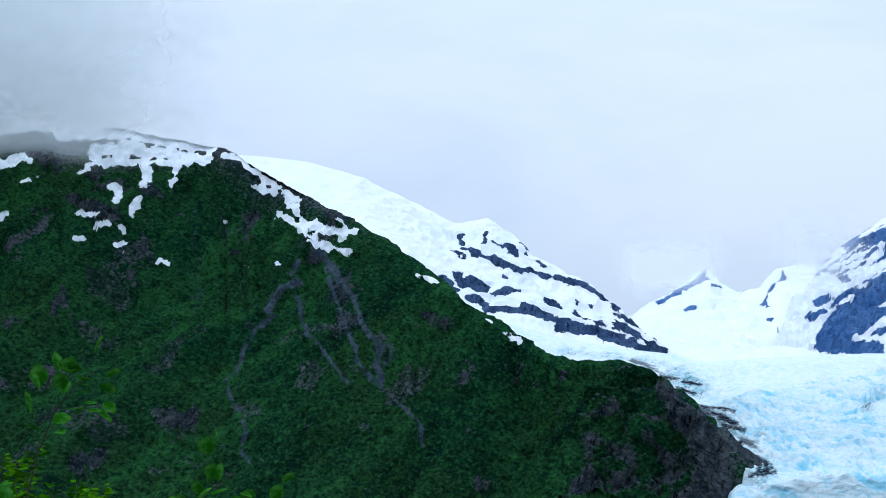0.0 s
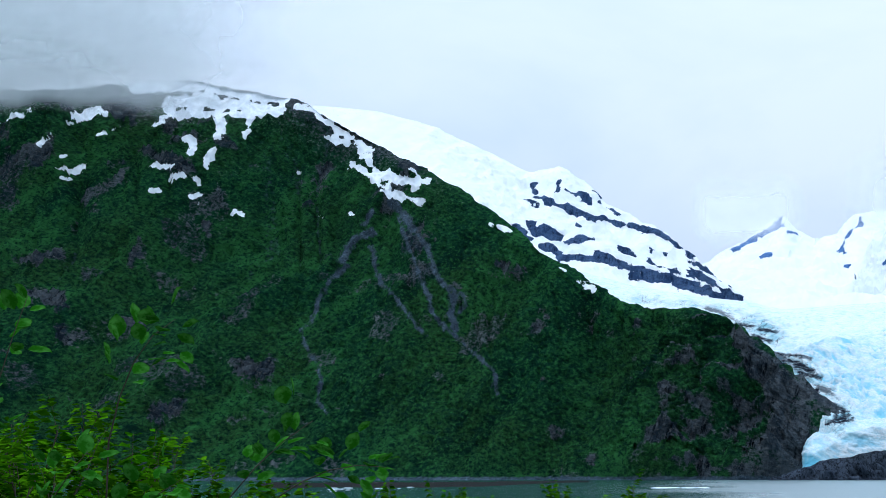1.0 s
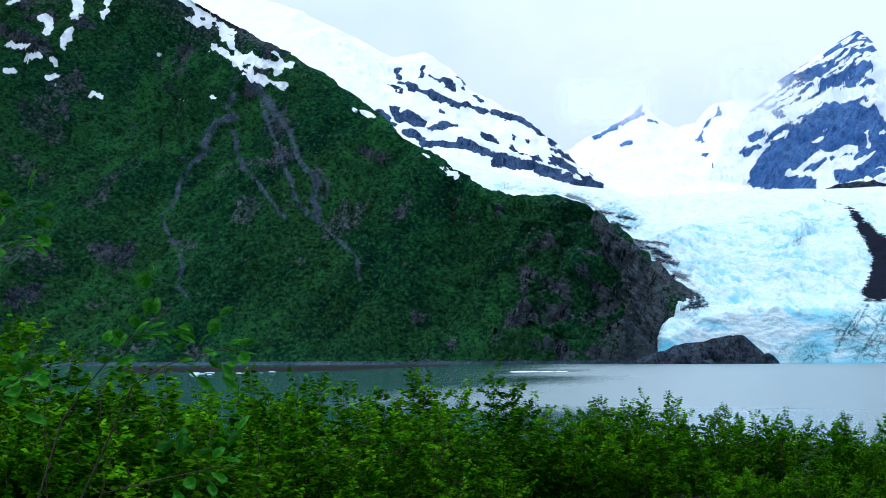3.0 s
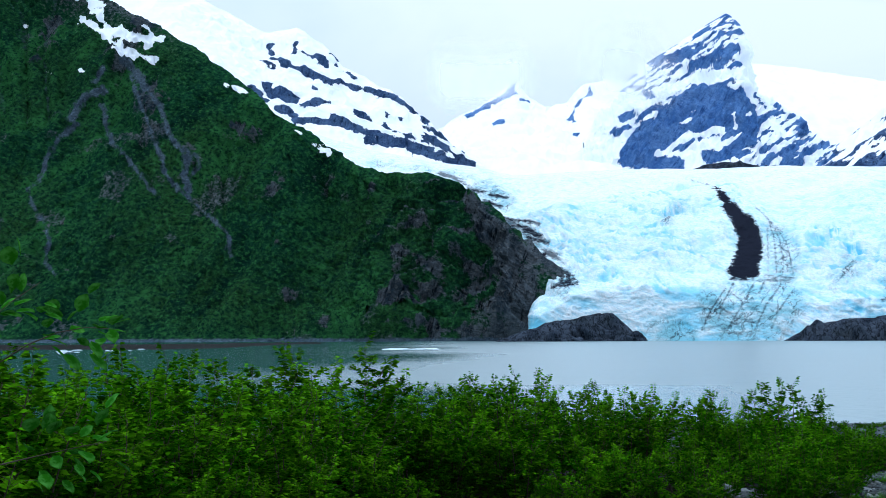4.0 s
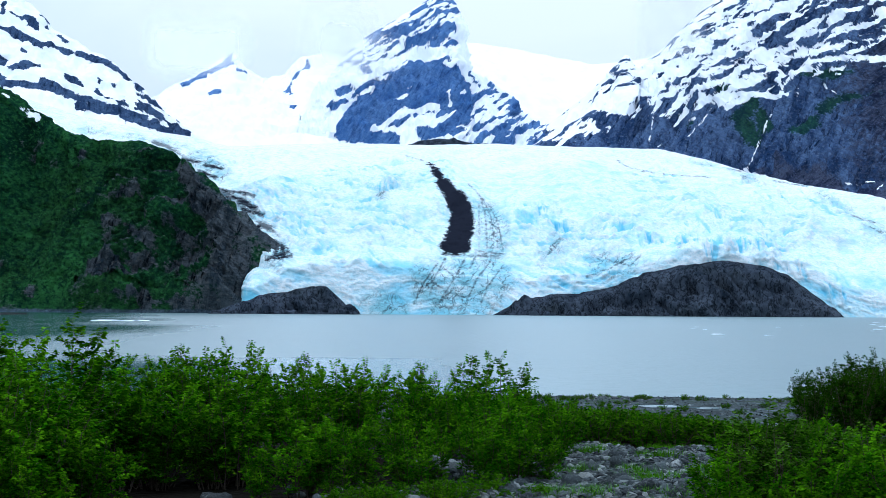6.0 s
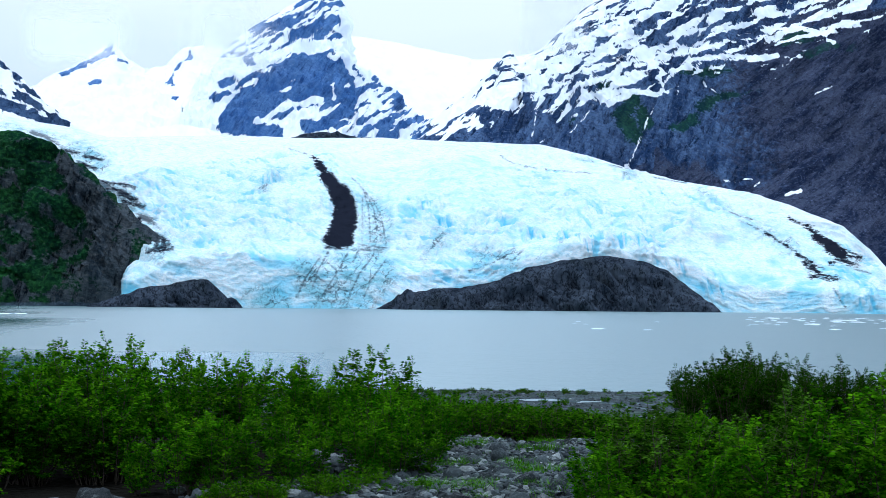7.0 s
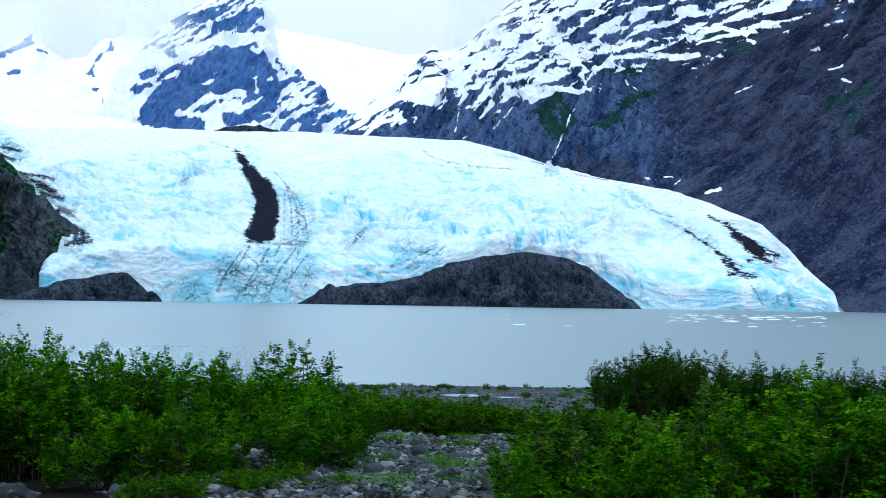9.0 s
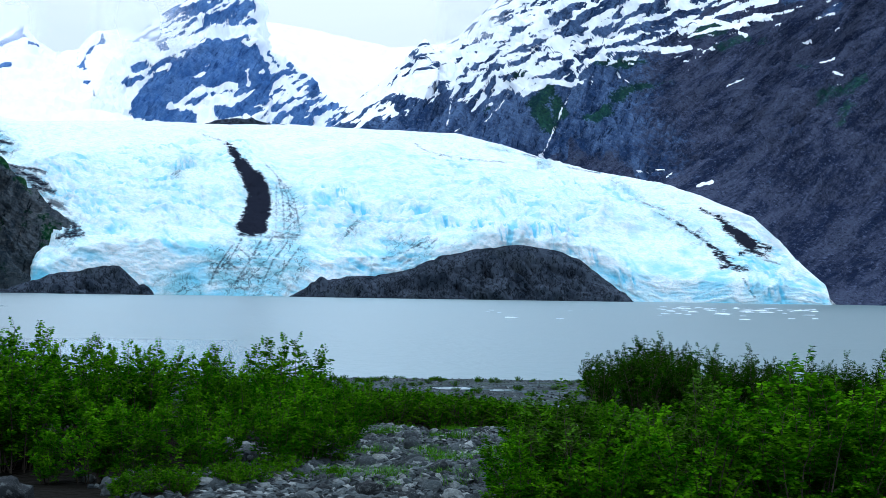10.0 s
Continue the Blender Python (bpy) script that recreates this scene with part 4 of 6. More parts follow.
def glacier():
    toe = [(-17, 2300, 120), (-6.4, 1920, 20), (-4.4, 1800, 0), (-4.0, 1552, -4), (5, 1548, -4), (17, 1546, -4), (24.3, 1546, -4)]
    lip = [(-17, 2350, 200), (-6.4, 1925, 60), (-4.4, 1805, 40), (-4.0, 1560, 18), (-3.7, 1560, 24), (-3.2, 1560, 31), (-2.3, 1560, 48), (-0.5, 1565, 54), (1.4, 1565, 49), (3.1, 1565, 36),
           (4.7, 1570, 37), (6.5, 1570, 38), (9.5, 1570, 44), (12.6, 1580, 65), (14.6, 1580, 62), (16.0, 1570, 51), (17.2, 1560, 27),
           (19.6, 1555, 23), (21.5, 1552, 19), (23.0, 1552, 17), (23.7, 1553, 10), (23.9, 1553, 2), (24.3, 1553, -5)]
    mid = [(-17, 2400, 260), (-12.7, 1980, 128), (-6.4, 1930, 139), (-4.5, 1840, 116), (-2.5, 1740, 101), (1.4, 1740, 106), (7.5, 1750, 110), (13.5, 1760, 116), (17.6, 1740, 106),
           (19.5, 1700, 86), (21.5, 1660, 61), (22.8, 1610, 36), (23.5, 1580, 21), (23.95, 1562, 8), (24.05, 1560, 0), (24.3, 1558, -5)]
    high = [(-17, 2500, 330), (-12.7, 2200, 188), (-6.4, 2050, 188), (-2.5, 1980, 176), (3.4, 1990, 182), (9.5, 2000, 185), (12.5, 1980, 168), (15.6, 1930, 144), (17.6, 1880, 130),
            (19.5, 1780, 105), (21.5, 1710, 76), (22.8, 1640, 43), (23.5, 1600, 26), (24.0, 1568, 13), (24.1, 1563, 0), (24.3, 1560, -5)]
    brow = [(-17, 2600, 447), (-12.5, 2500, 335), (-9.7, 2400, 286), (-7.7, 2350, 265), (-5.5, 2300, 247), (-4.5, 2250, 231), (-0.6, 2250, 239), (2.0, 2250, 238), (5.4, 2250, 239), (8.4, 2250, 235), (10.9, 2230, 229),
            (12.5, 2180, 211), (14.1, 2100, 184), (15.6, 2030, 165), (17.1, 1960, 151), (18.5, 1880, 136), (19.9, 1800, 115), (21.5, 1730, 90), (22.4, 1680, 64),
            (23.0, 1640, 42), (23.6, 1600, 27), (24.0, 1580, 18), (24.12, 1566, 0), (24.3, 1562, -5)]
    p, b, rise, top = loft([toe, lip, mid, high, brow, behind(brow, 700, 0.97)], -17, 24.3, 1100, (44, 120, 100, 60, 16), 10)
    z, x = p[..., 2], b * 32
    n = normals(p)
    bend = z + (fbm(np.stack([x / 120, z / 90, 0 * x], -1), 3, 121) - 0.5) * 60
    steps = ridged(np.stack([x / 60, bend / 9.0, 0 * x], -1), 3, 123)
    blocks = ridged(p / np.array([22, 22, 16.0]), 4, 125, 0.6)
    fall = step(30, 60, z) * step(190, 120, z)
    toe_face = step(62, 34, z + (fbm(np.stack([x / 70, 0 * x, 0 * x], -1), 3, 130) - 0.5) * 40)
    seracs = strokes(b, z, SERACS, 32.0, 9.0, 122)
    fields = step(-6, 8, seracs)
    rough = step(0.44, 0.62, fbm(np.stack([x / 70, bend / 45, 0 * x + 4], -1), 3, 131))
    # crevasses: short slanting cracks, upright ones among the ice towers, folds across the foot
    cuts = ridged(np.stack([(x * 0.95 - bend * 0.3) / 30, (bend * 0.95 + x * 0.3) / 5.0, 0 * x + 2], -1), 3, 126, 0.6)
    spikes = ridged(np.stack([(x + z * 0.25) / 6.5, z / 24, 0 * x + 5], -1), 3, 127)
    folds = ridged(np.stack([(x - z * 0.6) / 42, (bend + x * 0.12) / 10.0, 0 * x + 6], -1), 3, 132, 0.55)
    small = ridged(np.stack([x / 9, bend / 3.4, 0 * x + 9], -1), 3, 133, 0.6)
    move = (steps - 0.55) * 10 * (0.3 + 0.7 * fall) * (1 - 0.8 * toe_face) + (cuts - 0.6) * 6 * (0.4 + 0.6 * rough) * (1 - 0.6 * toe_face) + (small - 0.6) * 4.0 * (0.5 + rough)
    move = move + (blocks - 0.6) * 12 * (0.3 + 0.7 * np.maximum(rough * 0.6, fields)) * (1 - 0.85 * toe_face) + (fbm(p / 90, 3, 128) - 0.5) * 30 * (1 - 0.8 * toe_face)
    move = move + fields * (spikes - 0.6) * 11 + toe_face * (folds - 0.55) * 3
    p = p + n * (move * step(0, 0.05, rise) * (1 - 0.85 * step(0.9, 1.0, rise)))[..., None]
    crack = step(0.62, 0.40, cuts) * (0.25 + 0.75 * rough) * 0.5 + step(0.55, 0.35, small) * rough * 0.3
    depth = 0.10 + crack + (0.60 - steps) * 0.30 * fall + (fbm(p / 60, 4, 129) - 0.47) * 0.55
    depth = depth + toe_face * (0.34 + (0.58 - folds) * 1.2 + (0.55 - blocks) * 0.5)
    depth = depth + fields * (0.10 + 0.75 * step(0.62, 0.40, spikes))
    depth = np.clip(depth, 0, 1) * (1 - 0.6 * step(0.82, 0.95, rise))
    b, z = where(p)
    moraine = 0.5 + strokes(b, z, MORAINE + [(w * 0.95, q) for w, q in MORAINE_EAST] + [(w * 0.6, q) for w, q in KNOB_DIRT], 32.0, 0.8, 13, (-8.0, 2.5)) / 8.0
    dirt = 0.42 + strokes(b, z, [(w * 0.8, q) for w, q in MORAINE_STREAKS + EAST_STREAKS] + [(w * 1.5, q) for w, q in KNOB_DIRT], 32.0, 0.6, 14) / 4.0
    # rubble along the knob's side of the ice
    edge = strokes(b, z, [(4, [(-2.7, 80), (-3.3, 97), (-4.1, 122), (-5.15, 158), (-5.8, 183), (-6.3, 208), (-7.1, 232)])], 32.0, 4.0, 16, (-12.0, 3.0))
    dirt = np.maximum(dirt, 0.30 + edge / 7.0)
    grime = 0.5 + np.clip(strokes(b, z, GRIME + [(w * 0.35, q) for w, q in GRIME_EAST + GRIME_WEST], 32.0, 6.0, 15) / 18.0, -0.5, 0.5)
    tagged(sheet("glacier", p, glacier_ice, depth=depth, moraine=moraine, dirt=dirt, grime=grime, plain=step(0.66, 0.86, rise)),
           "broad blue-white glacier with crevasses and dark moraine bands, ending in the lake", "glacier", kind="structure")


glacier()


def rock_outcrop(name, crest, near, far, seed, label, low=-4):
    foot = [(b, d - near, low) for b, d, z in crest]
    back = [(b, d + far, low) for b, d, z in crest]
    first, last = crest[0][0], crest[-1][0]
    p, b, rise, top = loft([foot, midway(foot, crest, 0.25, 0.45), midway(foot, crest, 0.55, 0.8), crest, back], first, last, int((last - first) * 28), (40, 30, 24, 14), 4)
    n = normals(p)
    ends = step(first, first + 0.6, b) * step(last, last - 0.6, b)
    # rounded humps parted by creases, the larger ones leaning, the smaller cut by steep cracks
    lean = np.stack([p[..., 0] + p[..., 2] * 0.7, p[..., 1], p[..., 2] * 0.8], -1)
    big = 1 - ridged(lean / 34, 2, seed)
    small = 1 - ridged(np.stack([lean[..., 0] / 13, lean[..., 1] / 13, p[..., 2] / 22], -1), 3, seed + 5, 0.55)
    split = ridged(np.stack([lean[..., 0] / 20, lean[..., 1] / 20, p[..., 2] / 50], -1), 2, seed + 9)
    move = (big - 0.4) * 24 + (small - 0.4) * 14 - step(0.84, 0.97, split) * 6
    p = p + n * (move * step(0, 0.12, rise) * ends * (1 - 0.86 * step(0.72, 1.0, rise)))[..., None]
    m = rock_grey
    tagged(sheet(name, p, m), label, "rock", kind="structure")


def outcrop_material():
    m, t = material("worn_rock")
    fine, mid, broad = noise_node(t, 0.35, 8, 0.75, stretch=(1, 1, 0.45)), noise_node(t, 0.07, 7, 0.7, stretch=(1, 1, 0.5)), noise_node(t, 0.03, 4)
    c = blend(t, curve(t, mid, (0.3, 0.0), (0.7, 1.0)), (0.017, 0.027, 0.044), (0.105, 0.130, 0.172))
    c = blend(t, curve(t, fine, (0.36, 0.7), (0.47, 0.0)), c, (0.007, 0.009, 0.014))
    c = blend(t, curve(t, broad, (0.50, 0.0), (0.72, 0.5)), c, (0.038, 0.050, 0.048))
    c = blend(t, curve(t, noise_node(t, 0.12, 6, 0.65, stretch=(1, 1, 0.5)), (0.46, 0.0), (0.50, 0.95), (0.54, 0.0)), c, (0.005, 0.007, 0.011))
    c = blend(t, curve(t, noise_node(t, 0.9, 5, 0.7), (0.62, 0.0), (0.72, 0.5)), c, (0.11, 0.14, 0.15))
    surface(t, c, 0.9, maths(t, "ADD", fine, mid), 0.9, 5.0, 0.0)
    return m


rock_grey = outcrop_material()
rock_outcrop("rock_island", [(4.9, 1510, -1), (5.9, 1510, 14), (7.1, 1510, 21), (8.3, 1510, 23), (9.3, 1510, 29), (10.3, 1510, 40), (11.5, 1510, 47), (12.8, 1510, 52),
                             (13.6, 1510, 52), (14.6, 1510, 47), (15.4, 1510, 39), (16.2, 1510, 23), (16.8, 1510, 10), (17.4, 1510, -2)], 55, 60, 131,
             "large dark ice-smoothed rock outcrop at the glacier's foot")
rock_outcrop("rock_island_small", [(-5.3, 1490, -1), (-4.2, 1490, 9), (-3.4, 1490, 17), (-2.5, 1490, 21), (-1.5, 1490, 26), (-1.0, 1490, 26), (-0.5, 1490, 15), (-0.1, 1490, 5), (0.4, 1490, -2)], 35, 40, 137,
             "low dark rock outcrop beside the ice front")
rock_outcrop("moraine_mound", [(1.5, 2290, 232), (2.2, 2290, 247), (3.0, 2290, 251), (3.7, 2290, 250), (4.3, 2290, 244), (4.9, 2290, 245), (5.6, 2290, 244), (6.6, 2290, 234)], 30, 30, 143,
             "low dark rubble mound on the glacier's brow", 226)

# ---- the lake and the ground ----
p = np.stack(np.meshgrid(np.linspace(-3200, 3200, 160), np.linspace(-200, 2700, 90)), -1)
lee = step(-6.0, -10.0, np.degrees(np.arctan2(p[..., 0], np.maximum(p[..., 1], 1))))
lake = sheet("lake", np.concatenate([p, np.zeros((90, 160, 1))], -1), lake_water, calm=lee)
tagged(lake, "pale grey-blue glacial lake with light ripples", "lake", kind="structure")


def ground_height(x, y):
    """Bank at the lookout, falling over gravel to the shore about 85 m out."""
    x, y = np.asarray(x, float), np.asarray(y, float)
    r = np.hypot(x, y)
    b = np.degrees(np.arctan2(x, y))
    out = np.interp(r, [0, 4, 12, 18, 24, 30, 45, 60, 74, 85, 100, 140, 260, 600], [2.95, 2.9, 2.4, 2.12, 2.02, 1.92, 1.55, 1.05, 0.5, 0.0, -0.8, -3, -6, -8])
    back = np.where(y < 0, 2.95 + 0.02 * r, out)
    w = step(-6.0, 6.0, y)
    g = back * (1 - w) + out * w
    q = np.stack([x, y, 0 * x], -1)
    near = step(90, 70, r)
    g = g + near * ((fbm(q / 7, 3, 151) - 0.5) * 0.35 + (fbm(q / 1.1, 3, 153) - 0.5) * 0.10)
    # a low bank that the bushes grow on, cut away along the stones
    bank = step(5.5, 3.0, b) * step(21.0, 22.6, r + (fbm(q / 2.0, 3, 155) - 0.5) * 1.5) * step(45, 36, r)
    return g + 0.28 * bank * w


def ground():
    r = np.concatenate([[0.001, 0.3], np.linspace(1, 14, 30), np.linspace(14.3, 40, 110), np.linspace(40.6, 100, 90), np.geomspace(104, 4800, 30)])
    a = np.radians(np.concatenate([np.linspace(-180, -40, 24)[:-1], np.linspace(-40, 34, 260), np.linspace(34, 180, 24)[1:]]))
    rr, aa = np.meshgrid(r, a, indexing="ij")
    x, y = rr * np.sin(aa) + 0.12, rr * np.cos(aa) - 0.15
    z = ground_height(x, y)
    b = np.degrees(aa)
    q = np.stack([x, y, 0 * x], -1)
    moss = step(28, 31, rr) * step(50, 42, rr) * 0.3 + step(58, 64, rr) * step(82, 74, rr) * 0.2 + (y < 0) * 0.7 + 0.14
    # soil, plus painted shade below the bushes and in the gaps between stones
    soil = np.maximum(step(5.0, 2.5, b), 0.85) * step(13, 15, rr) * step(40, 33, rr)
    tagged(sheet("ground", np.stack([x, y, z], -1), gravel_ground, moss=moss, soil=soil), "gravel shore with stones, moss and dark soil, shade painted in", "ground", kind="structure")


ground()


# ---- clouds: layered soft sheets of mist ----
def cloud_material(name, tone):
    m, t = material(name)
    out = node(t, "ShaderNodeOutputMaterial")
    at = node(t, "ShaderNodeAttribute")
    at.attribute_name = "cover"
    clear = node(t, "ShaderNodeBsdfTransparent")
    lit = node(t, "ShaderNodeBsdfDiffuse", Color=(*tone, 1))
    glow = node(t, "ShaderNodeBsdfTranslucent", Color=(*tone, 1))
    both, mix = node(t, "ShaderNodeMixShader", Fac=0.55), node(t, "ShaderNodeMixShader")
    t.links.new(lit.outputs[0], both.inputs[1])
    t.links.new(glow.outputs[0], both.inputs[2])
    t.links.new(at.outputs["Fac"], mix.inputs[0])
    t.links.new(clear.outputs[0], mix.inputs[1])
    t.links.new(both.outputs[0], mix.inputs[2])
    t.links.new(mix.outputs[0], out.inputs[0])
    return m


mist = cloud_material("white_mist", (0.98, 0.98, 0.98))
grey_mist = cloud_material("grey_mist", (0.92, 0.95, 0.96))


def cloud(first, last, near, far, low, high, layers, dens, seed, label, mat, thick=0.28):
    root = new("cloud_bank")
    r = radians((first + last) / 2)
    root.location = ((near + far) / 2 * math.sin(r), (near + far) / 2 * math.cos(r), low)
    tagged(root, label, "cloud", kind="stuff")
    inverse = Matrix.Translation(root.location).inverted()
    for k in range(layers):
        b, z = np.meshgrid(np.linspace(first, last, 110), np.linspace(low, high, 60))
        u, v = (b - first) / (last - first), (z - low) / (high - low)
        d = near + (far - near) * (k + 0.5) / layers
        q = np.stack([np.radians(b) * d, z, 0 * b + 400.0 * k], -1)
        d = d + (fbm(q / 140, 3, seed) - 0.5) * 60
        puff = fbm(q / np.array([190, 110, 1.0]), 5, seed + 3, 0.55)
        v = np.clip(v + (puff - 0.5) * 0.3, 0, 1)
        a = np.clip(dens(u, v) * 1.25 * step(0.25, 0.85, puff + 0.7 * (dens(u, v) - 0.35)), 0, 1)
        edge = step(0, 0.2, u) * step(1, 0.8, u) * step(0, 0.15, v) * step(1, 0.7, v)
        rr = np.radians(b)
        ob = sheet("layer", np.stack([d * np.sin(rr), d * np.cos(rr), z], -1), mat, cover=a * edge * thick, parent=root)
        ob.matrix_parent_inverse = inverse


cloud(-46, -15, 1980, 2200, 465, 920, 4, lambda u, v: step(0.95, 0.35, u) * step(0.02, 0.15, v + 0.06 * (0.55 - u)) * (1 - 0.7 * step(0.45, 0.9, v)), 201,
      "low grey cloud resting on the mountain top", grey_mist, 0.66)
cloud(-8.2, -2.8, 3300, 3450, 440, 640, 2, lambda u, v: step(0.0, 0.3, u) * step(1.0, 0.6, u) * step(0.1, 0.5, v), 211, "thin white cloud round the far peaks", mist)
cloud(-3.0, 2.4, 2780, 2880, 400, 640, 3, lambda u, v: step(0.0, 0.4, u) * step(1.0, 0.5, u) * step(1.0, 0.4, v) * 0.7, 221, "thin white cloud clinging to the peak", mist, 0.34)
cloud(9.4, 13.4, 2500, 2560, 390, 540, 2, lambda u, v: step(0.0, 0.3, u) * step(1.0, 0.6, u) * 0.7, 231, "thin white cloud at the ridge top", mist)


# ---- shrubs ----
def leaf_material(name, dark, light, pale):
    m, t = material(name)
    geo = node(t, "ShaderNodeNewGeometry")
    info = node(t, "ShaderNodeObjectInfo")
    c = blend(t, maths(t, "POWER", geo.outputs["Random Per Island"], 1.5), dark, light)
    c = blend(t, curve(t, noise_node(t, 2.0, 3), (0.46, 0.0), (0.68, 0.75)), c, pale)
    c = blend(t, maths(t, "MULTIPLY", info.outputs["Random"], 0.3), c, dark)
    b = surface(t, c, 0.6, noise_node(t, 60.0, 3), 0.15, 0.01, 0.0)
    out = [n for n in t.nodes if n.type == "OUTPUT_MATERIAL"][0]
    tr = node(t, "ShaderNodeBsdfTranslucent")
    t.links.new(c, tr.inputs[0])
    mix = node(t, "ShaderNodeMixShader", Fac=0.2)
    t.links.new(b.outputs[0], mix.inputs[1])
    t.links.new(tr.outputs[0], mix.inputs[2])
    t.links.new(mix.outputs[0], out.inputs[0])
    return m


alder_leaf = leaf_material("alder_leaf", (0.0090, 0.060, 0.0), (0.048, 0.205, 0.0), (0.165, 0.430, 0.004))
willow_leaf = leaf_material("willow_leaf", (0.004, 0.024, 0.0), (0.044, 0.140, 0.001), (0.12, 0.27, 0.025))
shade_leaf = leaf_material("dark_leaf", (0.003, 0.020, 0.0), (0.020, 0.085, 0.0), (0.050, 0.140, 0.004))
meadow_leaf = leaf_material("meadow_leaf", (0.010, 0.060, 0.0), (0.068, 0.215, 0.001), (0.13, 0.30, 0.008))


near_leaf = leaf_material("near_leaf", (0.007, 0.052, 0.002), (0.030, 0.165, 0.006), (0.085, 0.27, 0.045))


def bark_material():
    m, t = material("shrub_bark")
    c = blend(t, noise_node(t, 30.0, 5, 0.7, stretch=(1, 1, 0.2)), (0.02, 0.016, 0.011), (0.075, 0.062, 0.045))
    surface(t, c, 0.8, noise_node(t, 90.0, 4), 0.4, 0.004, 0.2)
    return m


bark = bark_material()


def tube(bm, pts, r0, r1, sides=5):
    rings = []
    for k, c in enumerate(pts):
        way = (pts[min(k + 1, len(pts) - 1)] - pts[max(k - 1, 0)]).normalized()
        side = way.orthogonal().normalized()
        up = way.cross(side)
        r = r0 + (r1 - r0) * k / (len(pts) - 1)
        rings.append([bm.verts.new(c + (side * math.cos(j * 2 * math.pi / sides) + up * math.sin(j * 2 * math.pi / sides)) * r) for j in range(sides)])
    for lo, hi in zip(rings[:-1], rings[1:]):
        for j in range(sides):
            bm.faces.new((lo[j], lo[(j + 1) % sides], hi[(j + 1) % sides], hi[j]))
    bm.faces.new(rings[-1])


def part(name, bm, mat, parent, label=""):
    me = bpy.data.meshes.new(name)
    bm.to_mesh(me)
    bm.free()
    for poly in me.polygons:
        poly.use_smooth = True
    me.materials.append(mat)
    ob = new(name, me)
    ob.parent = parent
    if label:
        ob["label"] = label
    return ob


def leaf_points(at, way, roll, length, width, fold=0.08):
    """Four points of a leaf folded along its midrib: base, left, tip, right."""
    way = way.normalized()
    side = way.cross(Vector((0, 0, 1)))
    side = side.normalized() if side.length > 0.05 else Vector((1, 0, 0))
    side = (Matrix.Rotation(roll, 3, way) @ side).normalized()
    up = side.cross(way)
    return [at, at + way * length * 0.45 - side * width / 2 + up * width * fold, at + way * length - up * length * 0.05, at + way * length * 0.45 + side * width / 2 + up * width * fold]


LEAF_FACES = ((0, 2, 1), (0, 3, 2))


def shrub(seed, height, spread, stems, twigs, leaves, length, width, leaf_mat, name, label, category="shrub", droop=0.35, bare=0.04):
    """A many-stemmed shrub: bent stems, each a part, and a crown of single leaves on side twigs."""
    rnd = random.Random(seed)
    root = new(name)
    tagged(root, label, category, "shrubs on the bank")
    verts, faces = [], []
    crown = bmesh.new()
    for s in range(stems):
        a = rnd.uniform(0, 2 * math.pi)
        out = spread * math.sqrt(rnd.random())
        h = height * rnd.uniform(0.62, 1.0) * (1.0 - 0.25 * (out / spread) ** 2)
        base = Vector((math.cos(a), math.sin(a), 0)) * out * 0.35
        tip = Vector((math.cos(a) * out, math.sin(a) * out, h))
        bend = Vector((rnd.uniform(-0.12, 0.12), rnd.uniform(-0.12, 0.12), 0))
        pts = []
        for k in range(6):
            t = k / 5
            pts.append(base.lerp(tip, t) + bend * math.sin(t * math.pi) + Vector((0, 0, 0.12 * h * math.sin(t * math.pi))))
        bm = bmesh.new()
        tube(bm, pts, 0.008 + 0.004 * rnd.random(), 0.002, 5)
        part("stem", bm, bark, root)
        for w in range(twigs):
            t = bare + (1 - bare) * (w + rnd.random()) / twigs
            i = min(int(t * 5), 4)
            at = pts[i].lerp(pts[i + 1], t * 5 - i)
            b = rnd.uniform(0, 2 * math.pi)
            reach = rnd.uniform(0.16, 0.42) * (1.15 - 0.65 * t) * height / 1.8
            way = Vector((math.cos(b), math.sin(b), rnd.uniform(0.0, 0.9))).normalized()
            if t > 0.9:
                way = Vector((math.cos(b) * 0.4, math.sin(b) * 0.4, 1)).normalized()
            end = at + way * reach
            tube(crown, [at, at.lerp(end, 0.5) + Vector((0, 0, 0.02)), end], 0.0025, 0.001, 3)
            for k in range(leaves):
                f = (k + 0.6) / leaves
                c = at.lerp(end, f)
                turn = b + (k % 2 * 2 - 1) * rnd.uniform(0.5, 1.3) + rnd.uniform(-0.3, 0.3)
                go = Vector((math.cos(turn), math.sin(turn), rnd.uniform(-droop, 0.5)))
                size = rnd.uniform(0.65, 1.1) * (0.75 + 0.35 * math.sin(f * math.pi))
                n0 = len(verts)
                verts.extend(leaf_points(c + go.normalized() * 0.012, go, rnd.uniform(-0.6, 0.6), length * size, width * size))
                faces.extend([tuple(n0 + j for j in fc) for fc in LEAF_FACES])
    tagged(part("twig_spray", crown, bark, root), kind="stuff")
    me = bpy.data.meshes.new("foliage")
    me.from_pydata(verts, [], faces)
    me.polygons.foreach_set("use_smooth", [True] * len(faces))
    me.materials.append(leaf_mat)
    ob = tagged(new("foliage", me), kind="stuff")
    ob.parent = root
    return root


